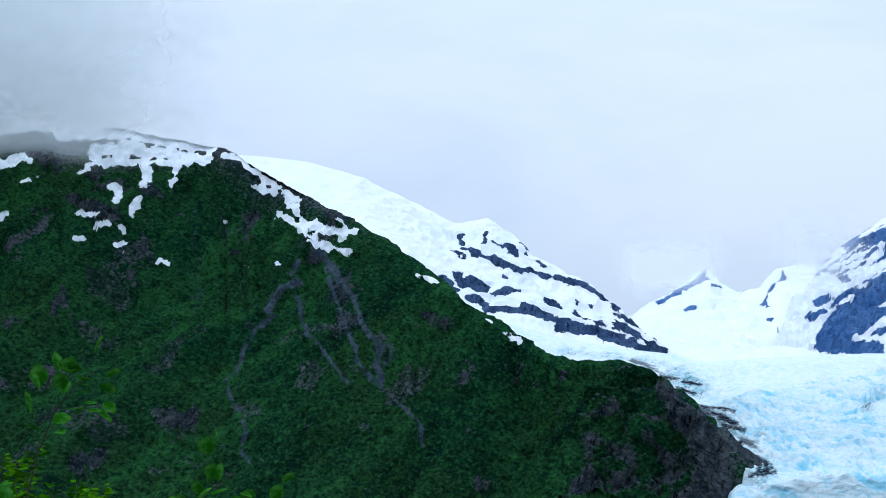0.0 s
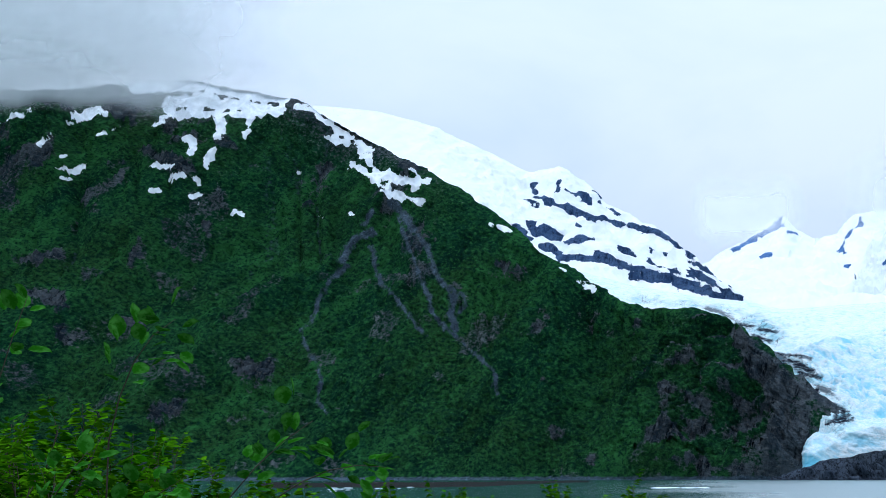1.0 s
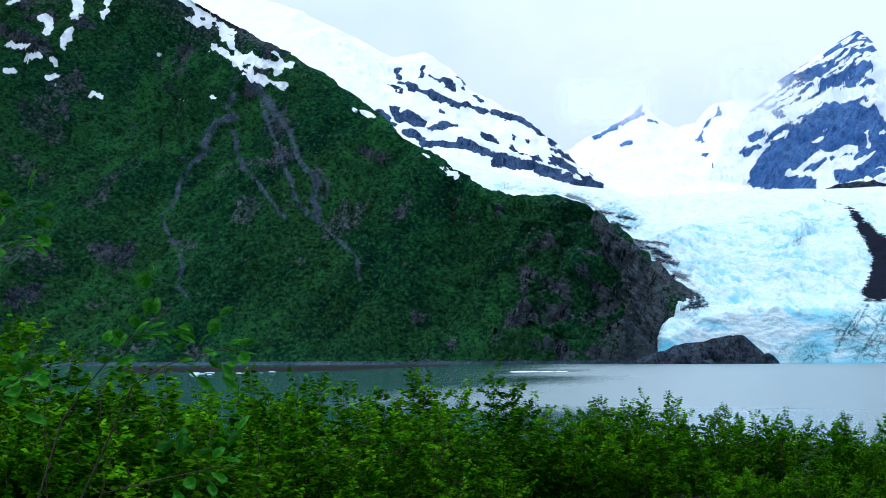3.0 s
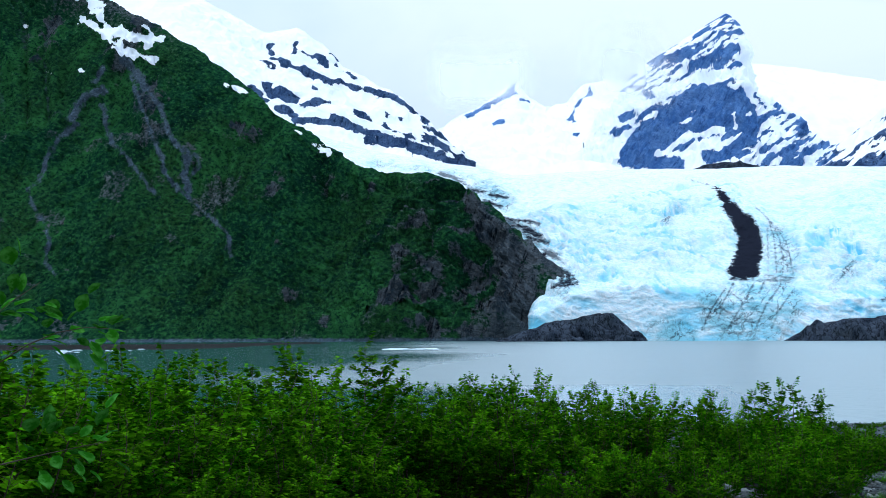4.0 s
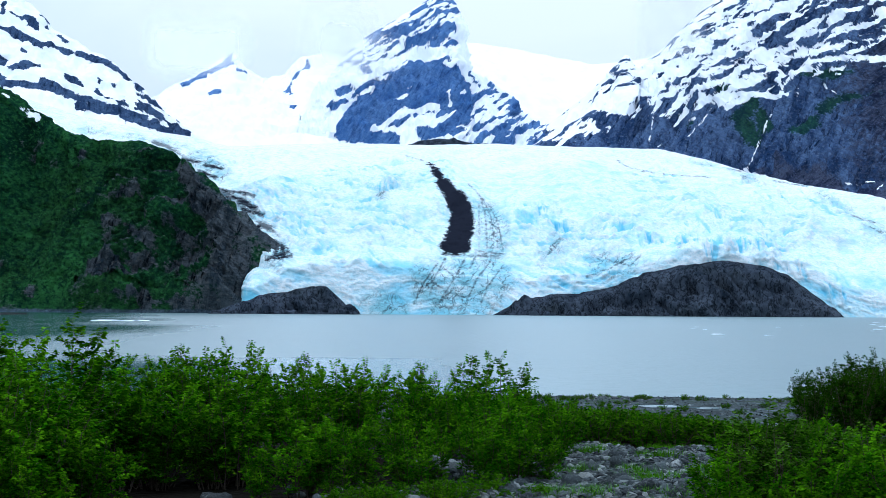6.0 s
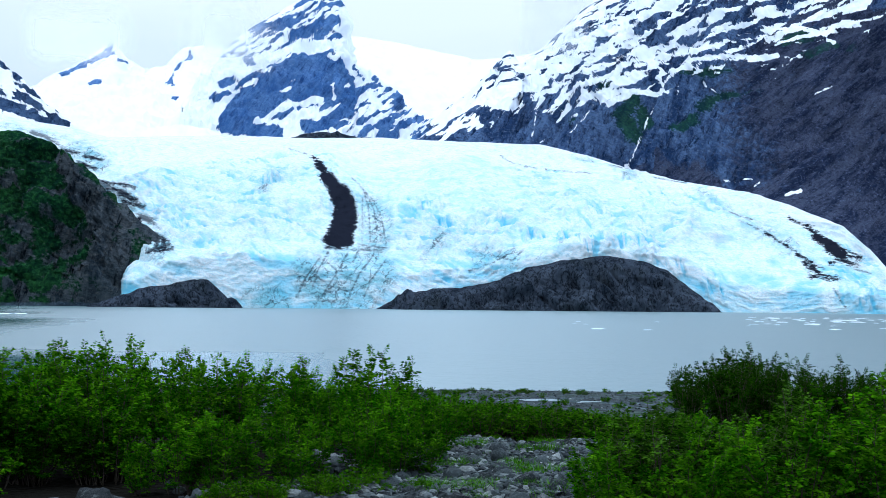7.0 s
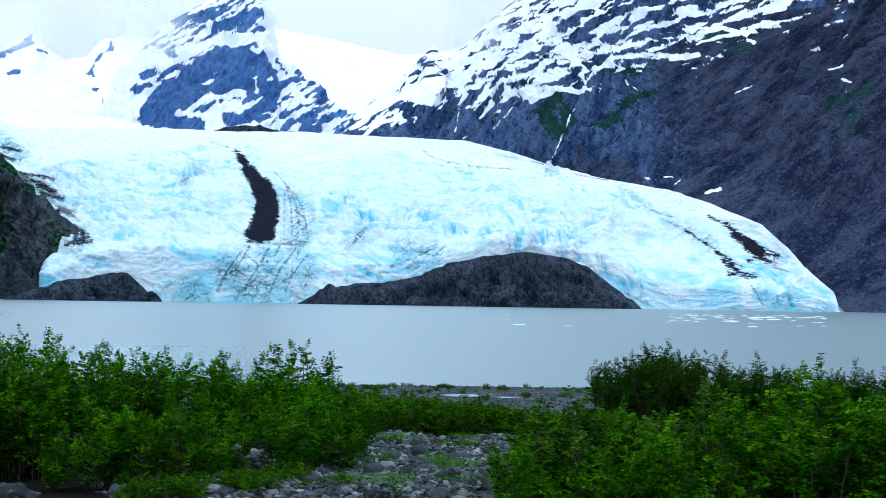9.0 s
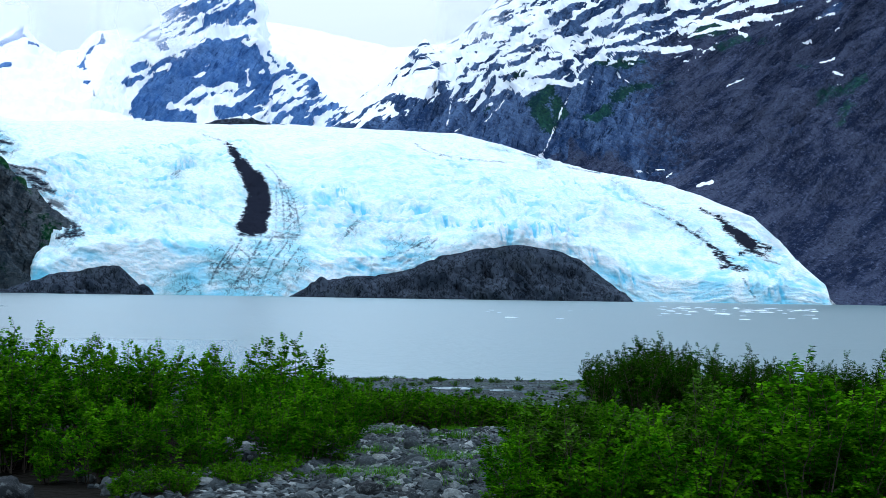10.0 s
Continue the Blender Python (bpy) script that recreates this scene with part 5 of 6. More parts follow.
ALDER = "green alder shrub with broad leaves, growing on the bank"
alders = [shrub(300 + k, 1.9, 0.8, 16, 18, 23, 0.068, 0.055, alder_leaf, "alder_shrub", ALDER, bare=0.12) for k in range(5)]
willows = [shrub(320 + k, 1.85, 0.8, 14, 16, 21, 0.072, 0.046, willow_leaf, "willow_shrub", "grey-green willow shrub on the gravel bank") for k in range(3)]
low = [shrub(340 + k, 0.65, 0.6, 18, 10, 16, 0.062, 0.036, meadow_leaf, "low_willow", "low green willow bush on the gravel flat") for k in range(3)]
thick = [shrub(360 + k, 1.8, 0.85, 16, 16, 21, 0.07, 0.042, shade_leaf, "willow_thicket", "dense dark green willow thicket near the shore") for k in range(2)]
pale = [shrub(356, 1.7, 0.12, 4, 16, 11, 0.06, 0.032, willow_leaf, "willow_shoot", "slender pale green willow shoot beside the stones")]
shoots = [shrub(350 + k, 1.7, 0.16, 6, 22, 13, 0.06, 0.034, shade_leaf, "willow_shoot", "tall upright willow shoot above the bushes") for k in range(2)]


def put(things, bearing, distance, size, rnd, used):
    """Stand a shrub on the ground at a bearing and distance; the first use of each takes the built one."""
    thing = rnd.choice(things)
    r = radians(bearing)
    x, y = distance * math.sin(r), distance * math.cos(r)
    m = pose(x, y, float(ground_height(x, y)) - 0.03, rnd.uniform(-5, 5), rnd.uniform(-5, 5), rnd.uniform(0, 360)) @ Matrix.Diagonal((size * rnd.uniform(0.9, 1.15), size * rnd.uniform(0.9, 1.15), size, 1))
    if thing.name not in used:
        used.add(thing.name)
        thing.matrix_world = m
        return thing
    ob = copy_thing(thing, Matrix())
    ob.matrix_world = m
    return ob


def hollow(b):
    """One where the bank is undercut and the bushes stand back from its dark foot."""
    return float(np.interp(b, [-9.8, -8.8, -5.2, -4.4], [0, 1, 1, 0]))


def thickets():
    rnd = random.Random(77)
    used = set()
    reach = ([-36, -33, -29, -24, -20, -14, -11, -9, -7.5, -5, -2, -0.6, 0.4, 5, 8], [6.8, 7.2, 7.8, 9.2, 11.2, 14.0, 16.0, 18.6, 20.2, 20.6, 20.7, 20.4, 20.4, 21.8, 22.4])
    top = ([-36, -29, -24, -20, -16, -14, -10, -7, -4.3, -3, -0.5, 1, 3, 4.2, 5, 6, 7, 7.7], [2.0, 1.4, 0.2, -0.6, -0.2, -0.25, -0.8, -0.95, -1.0, -1.4, -1.6, -1.95, -1.95, -1.5, -1.6, -2.2, -2.7, -3.6])
    for row in range(5):
        b = -35.0
        while b < 7.4:
            d = np.interp(b, *reach) + row * 1.25 + rnd.uniform(-0.35, 0.35)
            limit = EYE + d * math.tan(radians(np.interp(b, *top)))
            r = radians(b)
            g = float(ground_height(d * math.sin(r), d * math.cos(r)))
            size = (limit - g) / np.interp(b, [-17, -15.5, -9.5, -8], [1.68, 1.84, 1.84, 1.72]) * rnd.uniform(0.78, 1.02) * (0.62, 0.8, 0.92, 0.98, 1.0)[row]
            if rnd.random() < 0.1:
                size *= 1.07
            put(alders, b, d + (1.3 * hollow(b) if row == 0 else 0.0), size, rnd, used)
            b += math.degrees((0.72 if b < -12 else 0.9) / d) * rnd.uniform(0.7, 1.3)
    b = -16.0
    while b < 7.6:
        d = np.interp(b, *reach) - rnd.uniform(0.1, 0.6)
        put(alders, b, d + 2.0 * hollow(b), rnd.uniform(0.35, 0.6), rnd, used)
        b += math.degrees(0.75 / d) * rnd.uniform(0.7, 1.3)
    # the hedge on the near gravel: low at first, willows in the middle, a dip, then tall alders
    top = ([12.9, 13.6, 14.2, 14.8, 16, 17.4, 18.0, 18.4, 19.4, 20.2, 20.8, 22.5, 23.1, 24.6, 27, 32], [-5.4, -4.6, -4.0, -3.85, -3.65, -3.5, -2.8, -2.5, -2.3, -2.9, -3.6, -3.6, -2.7, -2.15, -2.0, -2.0])
    for row in range(5):
        b = 13.4 + 0.2 * row
        while b < 31:
            d = 14.8 + row * 1.1 + rnd.uniform(-0.3, 0.3)
            limit = EYE + d * math.tan(radians(np.interp(b, *top)))
            r = radians(b)
            g = float(ground_height(d * math.sin(r), d * math.cos(r)))
            put(willows if 17.6 < b < 20.5 and row > 0 else alders, b, d, (limit - g) / 1.72 * rnd.uniform(0.72, 1.04), rnd, used)
            b += math.degrees(0.85 / d) * rnd.uniform(0.85, 1.2)
    for b, lift in ((14.0, -2.85), (15.15, -2.45), (15.3, -2.7)):
        d = 15.6
        r = radians(b)
        put(pale, b, d, (EYE + d * math.tan(radians(lift)) - float(ground_height(d * math.sin(r), d * math.cos(r)))) / 1.80, rnd, used)
    for b, lift in ((14.15, -3.2), (14.9, -2.9), (15.4, -3.1)):
        d = 16.2
        r = radians(b)
        put(willows, b, d, (EYE + d * math.tan(radians(lift)) - float(ground_height(d * math.sin(r), d * math.cos(r)))) / 1.80, rnd, used)
    # dense thicket near the shore, spiked with upright shoots
    top = ([15.9, 16.2, 16.7, 17.2, 18.4, 19.6, 20.8, 23, 30], [-2.7, -2.1, -1.75, -1.5, -1.5, -1.8, -2.1, -2.2, -2.25])
    for row in range(4):
        b = 16.2
        while b < 30:
            d = 37 + row * 1.7 + rnd.uniform(-0.6, 0.6)
            limit = EYE + d * math.tan(radians(np.interp(b, *top)))
            r = radians(b)
            g = float(ground_height(d * math.sin(r), d * math.cos(r)))
            put(thick, b, d, (limit - g) / 1.68 * rnd.uniform(0.85, 1.05), rnd, used)
            b += math.degrees(0.8 / d) * rnd.uniform(0.8, 1.2)
    for b, lift in ((17.35, -1.11), (17.55, -1.3), (18.14, -1.13), (18.3, -1.3), (19.17, -0.98), (19.0, -1.35), (19.35, -1.3), (20.16, -1.5), (20.5, -1.7), (21.4, -1.5), (22.4, -1.95), (23.38, -1.8), (24.81, -1.65), (25.75, -1.6), (16.6, -1.6)):
        d = 38.0
        r = radians(b)
        g = float(ground_height(d * math.sin(r), d * math.cos(r)))
        put(shoots, b, d, (EYE + d * math.tan(radians(lift)) - g) / 1.80, rnd, used)
    for row in range(6):
        b = 5.0
        while b < 16.5:
            d = 30.0 + row * 1.2 + rnd.uniform(-0.5, 0.5) + 0.9 * math.sin(b * 0.9)
            r = radians(b)
            g = float(ground_height(d * math.sin(r), d * math.cos(r)))
            put(low, b, d, 1.12 * max(EYE + d * math.tan(radians(np.interp(b, [5, 8, 10, 12, 14, 17], [-3.25, -3.3, -3.45, -3.65, -3.85, -3.9]))) - g, 0.3) / 0.68 * rnd.uniform(0.85, 1.1), rnd, used)
            b += math.degrees(0.66 / d) * rnd.uniform(0.7, 1.2)
    for row in range(4):
        b = 19.6
        while b < 30:
            d = 21 + row * 1.8 + rnd.uniform(-0.5, 0.5)
            put(low, b, d, rnd.uniform(0.9, 1.3), rnd, used)
            b += math.degrees(0.85 / d) * rnd.uniform(0.8, 1.2)
    for k in range(16):
        b = rnd.uniform(-2, 7.8)
        put(low, b, np.interp(b, *reach) - rnd.uniform(0.8, 2.2), rnd.uniform(0.3, 0.55), rnd, used)
    for k in range(90):
        put(low, rnd.uniform(4.5, 16), rnd.uniform(60, 84) if k > 25 else rnd.uniform(44, 60), rnd.uniform(0.2, 0.42), rnd, used)


thickets()


def at_bearing(bearing, distance, z):
    return Vector((distance * math.sin(radians(bearing)), distance * math.cos(radians(bearing)), z))


def broad_leaf_mesh():
    """A rounded alder leaf, folded along the midrib, its edge waved and its tip bent down."""
    rim = [(0.0, 0.0), (0.22, 0.30), (0.48, 0.40), (0.75, 0.30), (0.92, 0.12), (1.0, 0.0)]
    rib = [(0, 0, 0)] + [(x, 0, -0.10 * x * x) for x, _ in rim[1:-1]] + [(1, 0, -0.16)]
    verts = list(rib)
    left = [len(verts) + k for k in range(4)]
    verts += [(x, w, 0.16 * w - 0.10 * x * x + 0.03 * math.sin(9 * x)) for x, w in rim[1:-1]]
    right = [len(verts) + k for k in range(4)]
    verts += [(x, -w, 0.16 * w - 0.10 * x * x + 0.03 * math.cos(9 * x)) for x, w in rim[1:-1]]
    faces = [(0, 1, left[0]), (0, right[0], 1), (4, 5, left[3]), (4, right[3], 5)]
    for k in range(3):
        faces += [(k + 1, k + 2, left[k + 1], left[k]), (k + 1, right[k], right[k + 1], k + 2)]
    me = bpy.data.meshes.new("leaf")
    me.from_pydata(verts, [], faces)
    me.polygons.foreach_set("use_smooth", [True] * len(faces))
    me.materials.append(near_leaf)
    return me


def near_alder():
    """The alder beside the lookout, whose branch tips reach into view."""
    rnd = random.Random(61)
    root = new("near_alder")
    root.location = at_bearing(-28.5, 5.9, float(ground_height(*at_bearing(-28.5, 5.9, 0)[:2])))
    tagged(root, "tall green alder with broad leaves beside the lookout", "shrub", "shrubs on the bank")
    leaf = broad_leaf_mesh()
    back = Matrix.Translation(root.location).inverted()
    branches = (
        ((-28.3, 5.7, 4.62), (-27.5, 5.6, 4.89), (-26.1, 5.5, 5.03), 0.35),
        ((-32.9, 5.6, 4.44), (-32.1, 5.6, 4.81), (-31.2, 5.5, 5.10), 0.30),
        ((-25.0, 5.8, 4.29), (-23.2, 5.7, 4.53), (-21.2, 5.6, 4.69), 0.35),
        ((-22.6, 5.9, 4.41), (-20.6, 5.8, 4.52), (-18.6, 5.7, 4.53), 0.35),
        ((-23.6, 5.6, 4.05), (-21.2, 5.5, 4.11), (-18.9, 5.4, 4.16), 0.45),
        ((-29.1, 5.6, 4.28), (-27.2, 5.5, 4.40), (-25.6, 5.4, 4.50), 0.30),
        ((-31.5, 5.5, 4.20), (-30.0, 5.4, 4.45), (-29.0, 5.3, 4.58), 0.25),
    )
    for low_end, mid, tip, first in branches:
        foot = root.location.copy()
        p0, p1, p2 = at_bearing(*low_end), at_bearing(*mid), at_bearing(*tip)
        pts = [foot, foot.lerp(p0, 0.5) + Vector((0, 0, 0.1)), p0]
        pts += [(1 - t) ** 2 * p0 + 2 * t * (1 - t) * (p1 * 2 - (p0 + p2) / 2) + t * t * p2 for t in (0.25, 0.5, 0.75, 1.0)]
        bm = bmesh.new()
        tube(bm, pts, 0.0045, 0.001, 6)
        branch = part("branch", bm, bark, root)
        branch.matrix_parent_inverse = back
        outer = pts[2:]
        for k in range(26):
            t = first + (1 - first) * (k + rnd.random() * 0.6) / 26
            i = min(int(t * 4), 3)
            c = outer[i].lerp(outer[i + 1], t * 4 - i) if t < 1 else outer[-1]
            way = (outer[i + 1] - outer[i]).normalized()
            side = way.orthogonal()
            side.rotate(Matrix.Rotation(rnd.uniform(0, 6.283), 3, way))
            go = (way * 0.5 + side.normalized() * rnd.uniform(0.5, 1.0) + Vector((0, 0, rnd.uniform(-0.3, 0.3)))).normalized()
            c = c + side.normalized() * rnd.uniform(0.0, 0.12)
            flat = Vector((rnd.uniform(-0.5, 0.5), rnd.uniform(-0.5, 0.5), 1))
            y = flat.cross(go).normalized()
            z = go.cross(y)
            m = Matrix((go, y, z)).transposed().to_4x4()
            ob = new("leaf", leaf)
            ob.parent = branch
            ob.matrix_parent_inverse = Matrix()
            ob.matrix_basis = Matrix.Translation(c) @ m @ Matrix.Scale(rnd.uniform(0.050, 0.085), 4)


near_alder()


# ---- stones, pebbles and grass ----
def stone_material():
    m, t = material("shore_stone")
    info = node(t, "ShaderNodeObjectInfo")
    geo = node(t, "ShaderNodeNewGeometry")
    pick = maths(t, "FRACT", maths(t, "ADD", info.outputs["Random"], geo.outputs["Random Per Island"]))
    c = curve(t, pick, (0.0, (0.007, 0.010, 0.012)), (0.35, (0.024, 0.033, 0.037)), (0.75, (0.082, 0.104, 0.110)), (1.0, (0.30, 0.33, 0.32)))
    c = blend(t, curve(t, noise_node(t, 14.0, 7, 0.7), (0.35, 0.4), (0.6, 0.0)), c, (0.030, 0.036, 0.038))
    c = blend(t, curve(t, noise_node(t, 5.0, 7, 0.75), (0.54, 0.0), (0.60, 0.55)), c, (0.13, 0.15, 0.15))
    surface(t, c, 0.75, noise_node(t, 14.0, 8, 0.75), 0.8, 0.04, 0.15)
    return m


shore_stone = stone_material()


def stone_shape(seed, rings=5, sides=7):
    rnd = random.Random(seed)
    flat, long = rnd.uniform(0.65, 0.95), rnd.uniform(1.0, 1.4)
    verts = [(0, 0, -0.5 * flat)]
    for i in range(1, rings):
        a = math.pi * i / rings
        for j in range(sides):
            b = 2 * math.pi * (j + 0.5 * (i % 2)) / sides
            q = Vector((math.sin(a) * math.cos(b), math.sin(a) * math.sin(b), -math.cos(a)))
            k = 1 + 0.42 * noise.noise(q * 1.9 + Vector((seed * 3.7, 0, 0)))
            # pressed towards a rounded block
            q = Vector([math.copysign(abs(c) ** 0.88, c) for c in q])
            verts.append((q.x * 0.45 * long * k, q.y * 0.45 * k, q.z * 0.45 * flat * k))
    verts.append((0, 0, 0.5 * flat * 0.9))
    faces = []
    for j in range(sides):
        faces.append((0, 1 + (j + 1) % sides, 1 + j))
        last = 1 + (rings - 2) * sides
        faces.append((len(verts) - 1, last + j, last + (j + 1) % sides))
    for i in range(rings - 2):
        for j in range(sides):
            p0, p1 = 1 + i * sides + j, 1 + i * sides + (j + 1) % sides
            faces.append((p0, p1, p1 + sides, p0 + sides))
    return verts, faces


def stone_mesh(seed, rings=5, sides=7):
    verts, faces = stone_shape(seed, rings, sides)
    me = bpy.data.meshes.new("stone")
    me.from_pydata(verts, [], faces)
    me.polygons.foreach_set("use_smooth", [True] * len(faces))
    me.materials.append(shore_stone)
    return me


def stony(b, d):
    """How thickly stones lie at a bearing and distance from the lookout."""
    open_bed = step(2.0, 6.0, b + (d - 18) * -0.35 + 2) * step(16.5, 14.5, b) * step(29.5, 27.5, d + 1.2 * math.sin(b * 1.3))
    below_bank = step(21.6, 20.8, d) * step(-3, 0, b)
    return max(float(open_bed), 0.07 * float(below_bank) * float(step(16, 13, b)))


def stones():
    rnd = random.Random(5)
    ground_ob = bpy.data.objects["ground"]
    shapes = [stone_mesh(400 + k, 6, 9) for k in range(10)]
    made = 0
    while made < 300:
        b, d = rnd.uniform(-12, 15), math.sqrt(rnd.uniform(16.0 ** 2, 27.0 ** 2))
        if rnd.random() > stony(b, d):
            continue
        size = min(0.14 * rnd.lognormvariate(0.1, 0.4), 0.32)
        x, y = d * math.sin(radians(b)), d * math.cos(radians(b))
        ob = new("stone", shapes[made % 10])
        ob.parent = ground_ob
        ob.matrix_world = pose(x, y, float(ground_height(x, y)) + size * 0.24, rnd.uniform(-18, 18), rnd.uniform(-18, 18), rnd.uniform(0, 360)) @ Matrix.Scale(size, 4)
        made += 1
    verts, faces = [], []
    little = [stone_shape(420 + k, 4, 5) for k in range(6)]
    made = 0
    spots = []
    while made < 15000:
        b, d = rnd.uniform(-12, 16), math.sqrt(rnd.uniform(15.5 ** 2, 31.0 ** 2))
        if rnd.random() > stony(b, d):
            continue
        spots.append((d * math.sin(radians(b)), d * math.cos(radians(b))))
        made += 1
    # the wide gravel flat beyond the meadow
    for _ in range(3000):
        b, d = rnd.uniform(3.5, 18.5), math.sqrt(rnd.uniform(42.0 ** 2, 86.0 ** 2))
        spots.append((d * math.sin(radians(b)), d * math.cos(radians(b))))
    heights = ground_height([s[0] for s in spots], [s[1] for s in spots])
    for (x, y), g in zip(spots, heights):
        vs, fs = little[rnd.randrange(6)]
        size = (0.05 + 0.13 * rnd.random() ** 2) * (0.5 if math.hypot(x, y) > 40 else 1.0)
        m = pose(x, y, g + size * 0.25, rnd.uniform(-25, 25), rnd.uniform(-25, 25), rnd.uniform(0, 360)) @ Matrix.Scale(size, 4)
        n0 = len(verts)
        verts.extend(m @ Vector(v) for v in vs)
        faces.extend([tuple(n0 + i for i in f) for f in fs])
    me = bpy.data.meshes.new("pebbles")
    me.from_pydata(verts, [], faces)
    me.materials.append(shore_stone)
    tagged(new("pebbles", me), "grey beach pebbles between the larger stones", "pebbles", kind="stuff")


def boulders():
    for k, (b, d, size) in enumerate(((-4.75, 18.0, 0.65), (-6.3, 17.3, 0.45), (-1.0, 19.0, 0.34), (5.6, 20.4, 0.3), (3.2, 19.6, 0.28), (2.2, 19.2, 0.26), (12.0, 21.0, 0.34), (9.6, 22.4, 0.28))):
        verts, faces = stone_shape(440 + k, 12, 16)
        me = bpy.data.meshes.new("boulder")
        me.from_pydata([Vector(v) * (1 + 0.25 * noise.noise(Vector(v) * 3.5) + 0.10 * noise.noise(Vector(v) * 9)) for v in verts], [], faces)
        me.polygons.foreach_set("use_smooth", [True] * len(faces))
        me.materials.append(shore_stone)
        x, y = d * math.sin(radians(b)), d * math.cos(radians(b))
        ob = new("boulder", me)
        ob.matrix_world = pose(x, y, float(ground_height(x, y)) + size * 0.15, 8, -6, 40 * k) @ Matrix.Scale(size, 4)
        tagged(ob, "rounded grey boulder at the edge of the bank", "boulder", "boulders by the bank")


def grass_tufts():
    rnd = random.Random(9)
    m, t = material("grass_blade")
    geo = node(t, "ShaderNodeNewGeometry")
    surface(t, blend(t, geo.outputs["Random Per Island"], (0.026, 0.105, 0.003), (0.080, 0.220, 0.010)), 0.6, specular=0.0)
    meshes = []
    for k in range(4):
        verts, faces = [], []
        for _ in range(170):
            a, lean, h = rnd.uniform(0, 6.283), rnd.uniform(0.2, 0.9), rnd.uniform(0.06, 0.19)
            x, y = rnd.gauss(0, 0.11), rnd.gauss(0, 0.11)
            c, s = math.cos(a), math.sin(a)
            n0 = len(verts)
            w = 0.0045
            verts += [(x - s * w, y + c * w, 0), (x + s * w, y - c * w, 0), (x + c * lean * h * 0.5 + s * w * 0.7, y + s * lean * h * 0.5 - c * w * 0.7, h * 0.6),
                      (x + c * lean * h * 0.5 - s * w * 0.7, y + s * lean * h * 0.5 + c * w * 0.7, h * 0.6), (x + c * lean * h * 1.3, y + s * lean * h * 1.3, h)]
            faces += [(n0, n0 + 1, n0 + 2, n0 + 3), (n0 + 3, n0 + 2, n0 + 4)]
        me = bpy.data.meshes.new("grass_tuft")
        me.from_pydata(verts, [], faces)
        me.materials.append(m)
        meshes.append(me)
    beds = [(10.6, 22.7), (12.0, 22.4), (8.6, 20.2), (7.1, 20.3), (10.0, 25.0), (8.6, 27.5), (8.0, 24.0), (4.8, 21.3), (12.8, 23.7), (11.0, 26.5), (6.6, 22.3), (10.9, 20.0)]
    for k in range(100):
        b, d = rnd.choice([(rnd.uniform(6.5, 14), rnd.uniform(19, 28)), (rnd.uniform(4, 16), rnd.uniform(27.5, 30.5))])
        if k < 40:
            b, d = beds[k % len(beds)]
            b, d = b + rnd.gauss(0, 0.35), d + rnd.gauss(0, 0.35)
        x, y = d * math.sin(radians(b)), d * math.cos(radians(b))
        ob = new("grass_tuft", meshes[k % 4])
        ob.matrix_world = pose(x, y, float(ground_height(x, y)) - 0.01, 0, 0, rnd.uniform(0, 360)) @ Matrix.Scale(rnd.uniform(0.8, 1.3) if k < 40 else rnd.uniform(0.4, 0.85), 4)
        tagged(ob, "tuft of bright green grass among the stones", "grass", "grass tufts on the shore")


stones()
boulders()
grass_tufts()


# ---- ice floes and the gravel bar ----
def floe_material():
    m, t = material("floe_ice")
    c = blend(t, noise_node(t, 0.8, 5), (0.62, 0.78, 0.86), (0.88, 0.92, 0.94))
    surface(t, c, 0.5, noise_node(t, 2.0, 5), 0.5, 0.3, 0.3)
    return m


floe_ice = floe_material()


def ice_floes():
    rnd = random.Random(21)
    shapes = []
    for k in range(5):
        verts, faces = stone_shape(460 + k, 6, 10)
        me = bpy.data.meshes.new("ice_floe")
        me.from_pydata([(x * 1.6, y * 1.2, z * 0.5 + 0.05) for x, y, z in verts], [], faces)
        me.materials.append(floe_ice)
        shapes.append(me)
    spots = [(rnd.uniform(18.2, 23.6), rnd.gauss(620, 90), rnd.uniform(0.8, 3.2)) for _ in range(55)]
    spots += [(rnd.uniform(12, 24), rnd.uniform(300, 560), rnd.uniform(0.6, 1.6)) for _ in range(16)]
    spots += [(rnd.uniform(-9.5, -7.2), rnd.gauss(580, 8), rnd.uniform(1.2, 3.4)) for _ in range(22)]
    spots += [(rnd.uniform(-20.5, -17.5), rnd.gauss(560, 40), rnd.uniform(0.8, 2.4)) for _ in range(12)]
    for k, (b, d, size) in enumerate(spots):
        ob = new("ice_floe", shapes[k % 5])
        ob.matrix_world = pose(d * math.sin(radians(b)), d * math.cos(radians(b)), 0.02, 0, 0, rnd.uniform(0, 360)) @ Matrix.Diagonal((size, size, size * 0.5, 1))
        tagged(ob, "small white ice floe drifting on the lake", "ice floe", "ice floes on the lake")


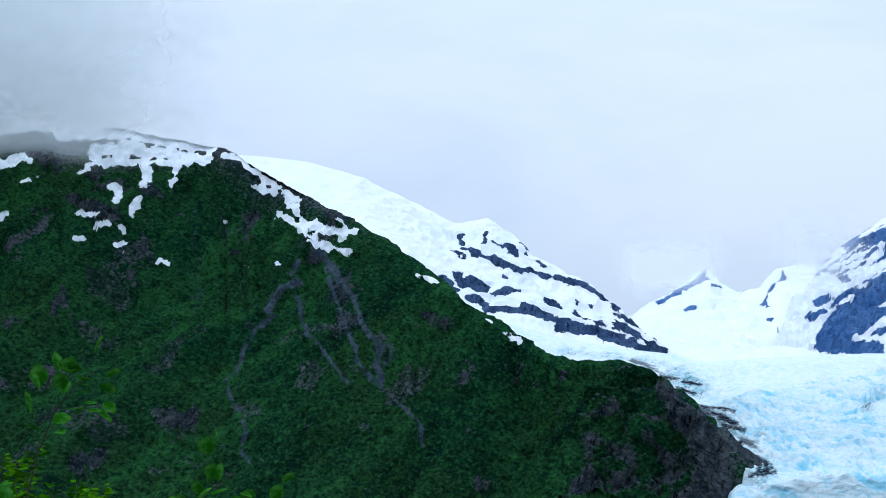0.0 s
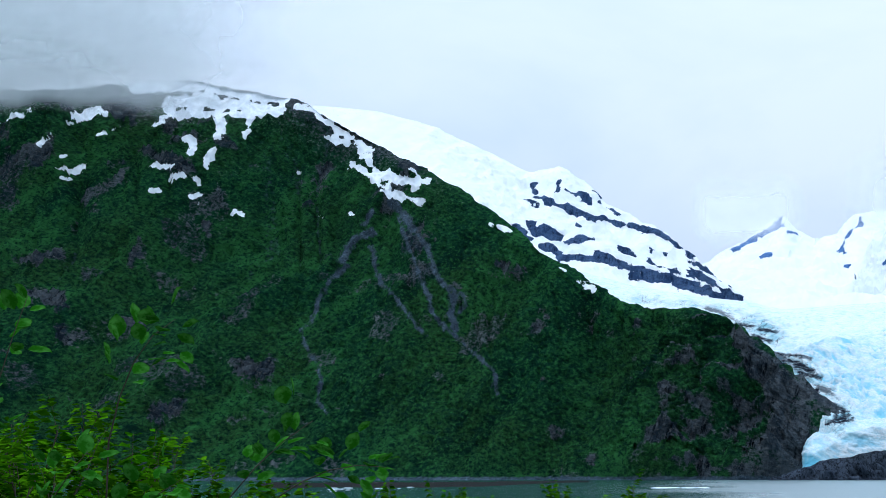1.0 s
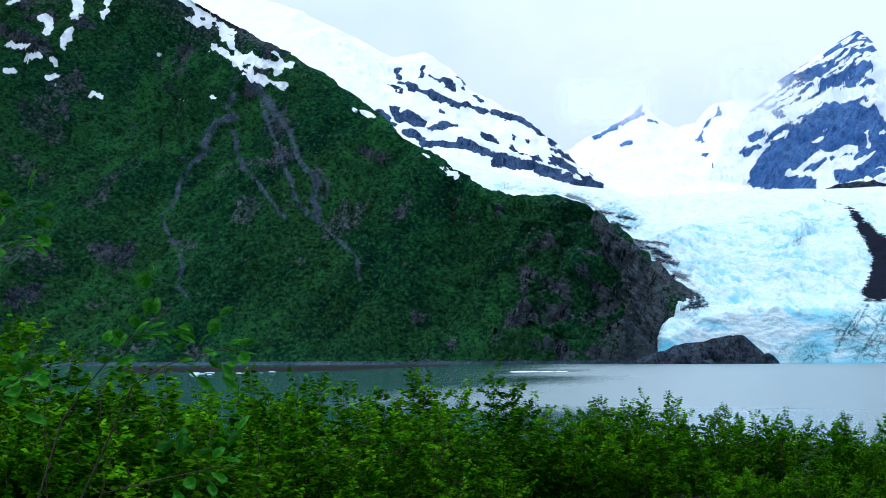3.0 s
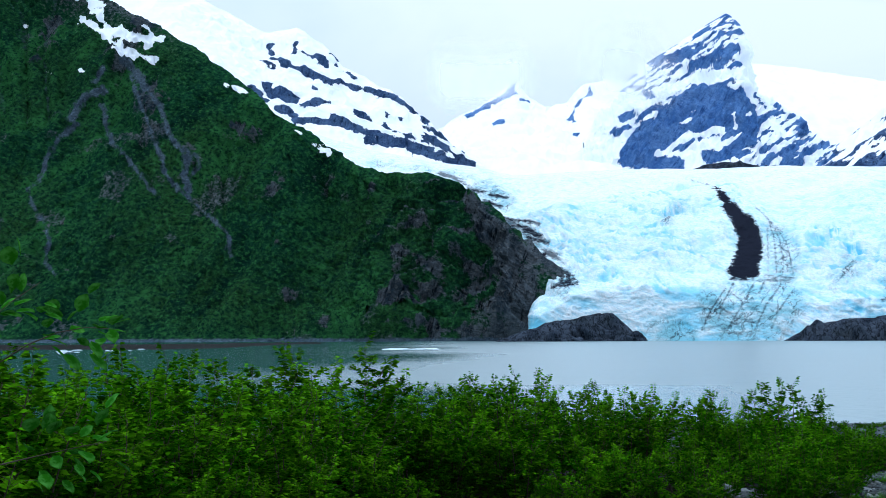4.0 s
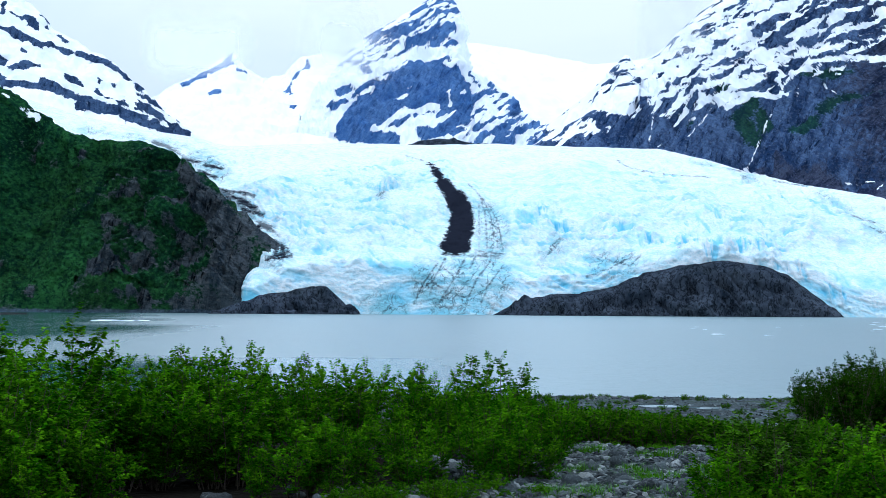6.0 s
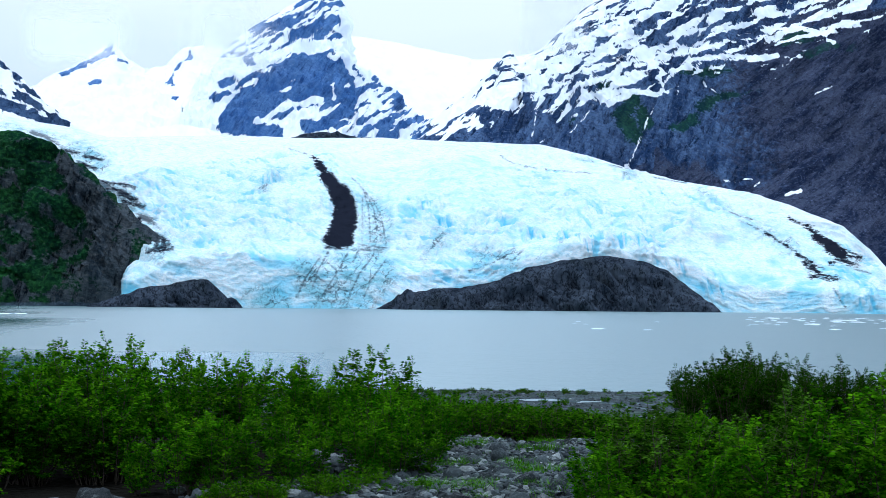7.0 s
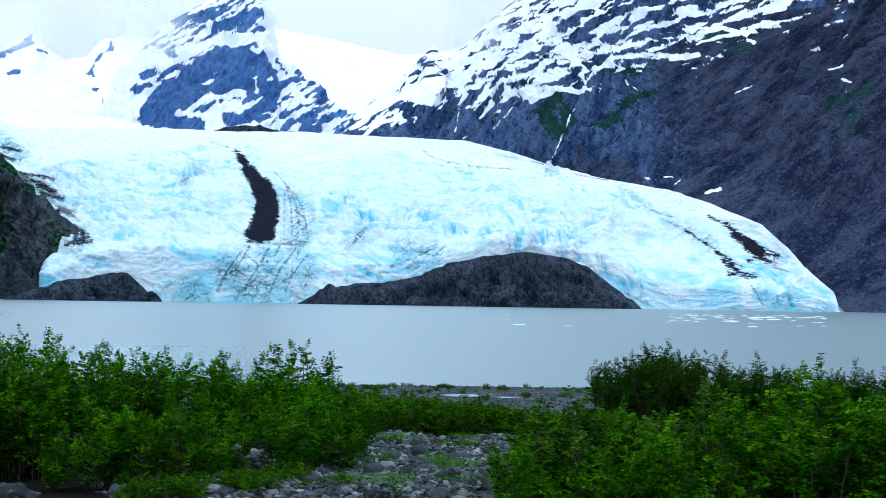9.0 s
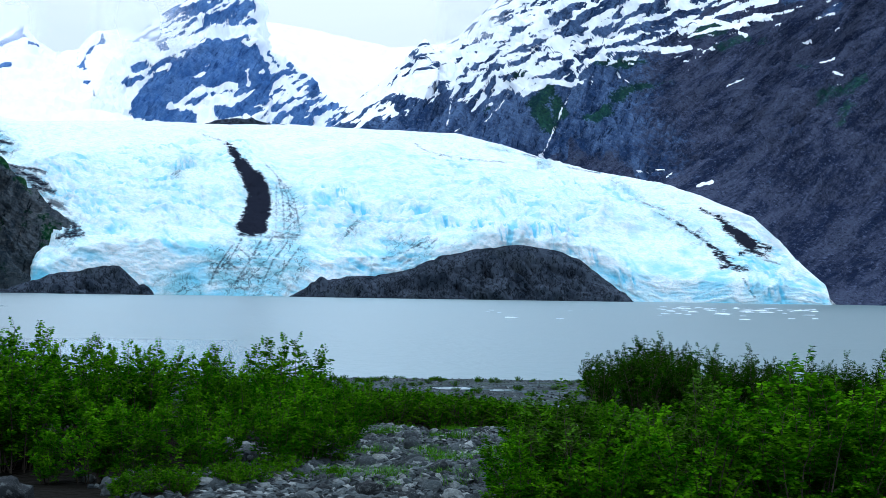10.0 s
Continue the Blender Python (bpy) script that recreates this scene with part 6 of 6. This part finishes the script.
ice_floes()


def stream():
    """A shallow stream that winds over the gravel to the lake."""
    pts = np.array([(10.4, 58), (12.2, 55.5), (13.8, 54), (14.6, 47), (14.9, 40), (15.6, 36), (16.2, 33), (15.6, 27), (14.0, 23), (13.1, 21), (12.4, 19.5), (10.6, 19), (9.5, 16)])
    t = np.linspace(0, len(pts) - 1, 160)
    b, d = np.interp(t, np.arange(len(pts)), pts[:, 0]), np.interp(t, np.arange(len(pts)), pts[:, 1])
    for _ in range(30):
        b[1:-1], d[1:-1] = (b[:-2] + 2 * b[1:-1] + b[2:]) / 4, (d[:-2] + 2 * d[1:-1] + d[2:]) / 4
    x, y = d * np.sin(np.radians(b)), d * np.cos(np.radians(b))
    nx, ny = -np.gradient(y), np.gradient(x)
    size = np.hypot(nx, ny)
    wide = 0.001 + (1.4 + 2.0 * step(40, 52, d)) * np.maximum(fbm(np.stack([t * 2.2, 0 * t, 0 * t], -1), 4, 181) - 0.48, 0)
    s = np.linspace(-1, 1, 7)[:, None]
    px, py = x + s * wide * nx / size, y + s * wide * ny / size
    z = ground_height(x, y)[None] + 0.03 - 0.02 * s * s
    tagged(sheet("stream", np.stack([px, py, z + 0 * px], -1), lake_water, calm=0 * px), "shallow clear stream winding through the gravel", "stream", kind="structure")


stream()


def gravel_bar():
    b, v = np.meshgrid(np.linspace(-23, -11.4, 120), np.linspace(0, 1, 14))
    mid = 850 + 260 * step(-17, -11, b)
    wide = 260 * step(-11.4, -15, b) + 8
    d = mid + (v - 0.5) * 2 * wide * (0.8 + 0.4 * fbm(np.stack([b, 0 * b, 0 * b], -1), 3, 171))
    z = 1.1 * np.sin(v * math.pi) * (0.6 + fbm(np.stack([b * 2, v * 4, 0 * b], -1), 3, 173)) - 0.25
    r = np.radians(b)
    tagged(sheet("gravel_bar", np.stack([d * np.sin(r), d * np.cos(r), z], -1), gravel_ground, moss=0 * b, soil=0 * b + 0.65), "flat grey gravel bar across the lake", "gravel bar", kind="structure")


gravel_bar()
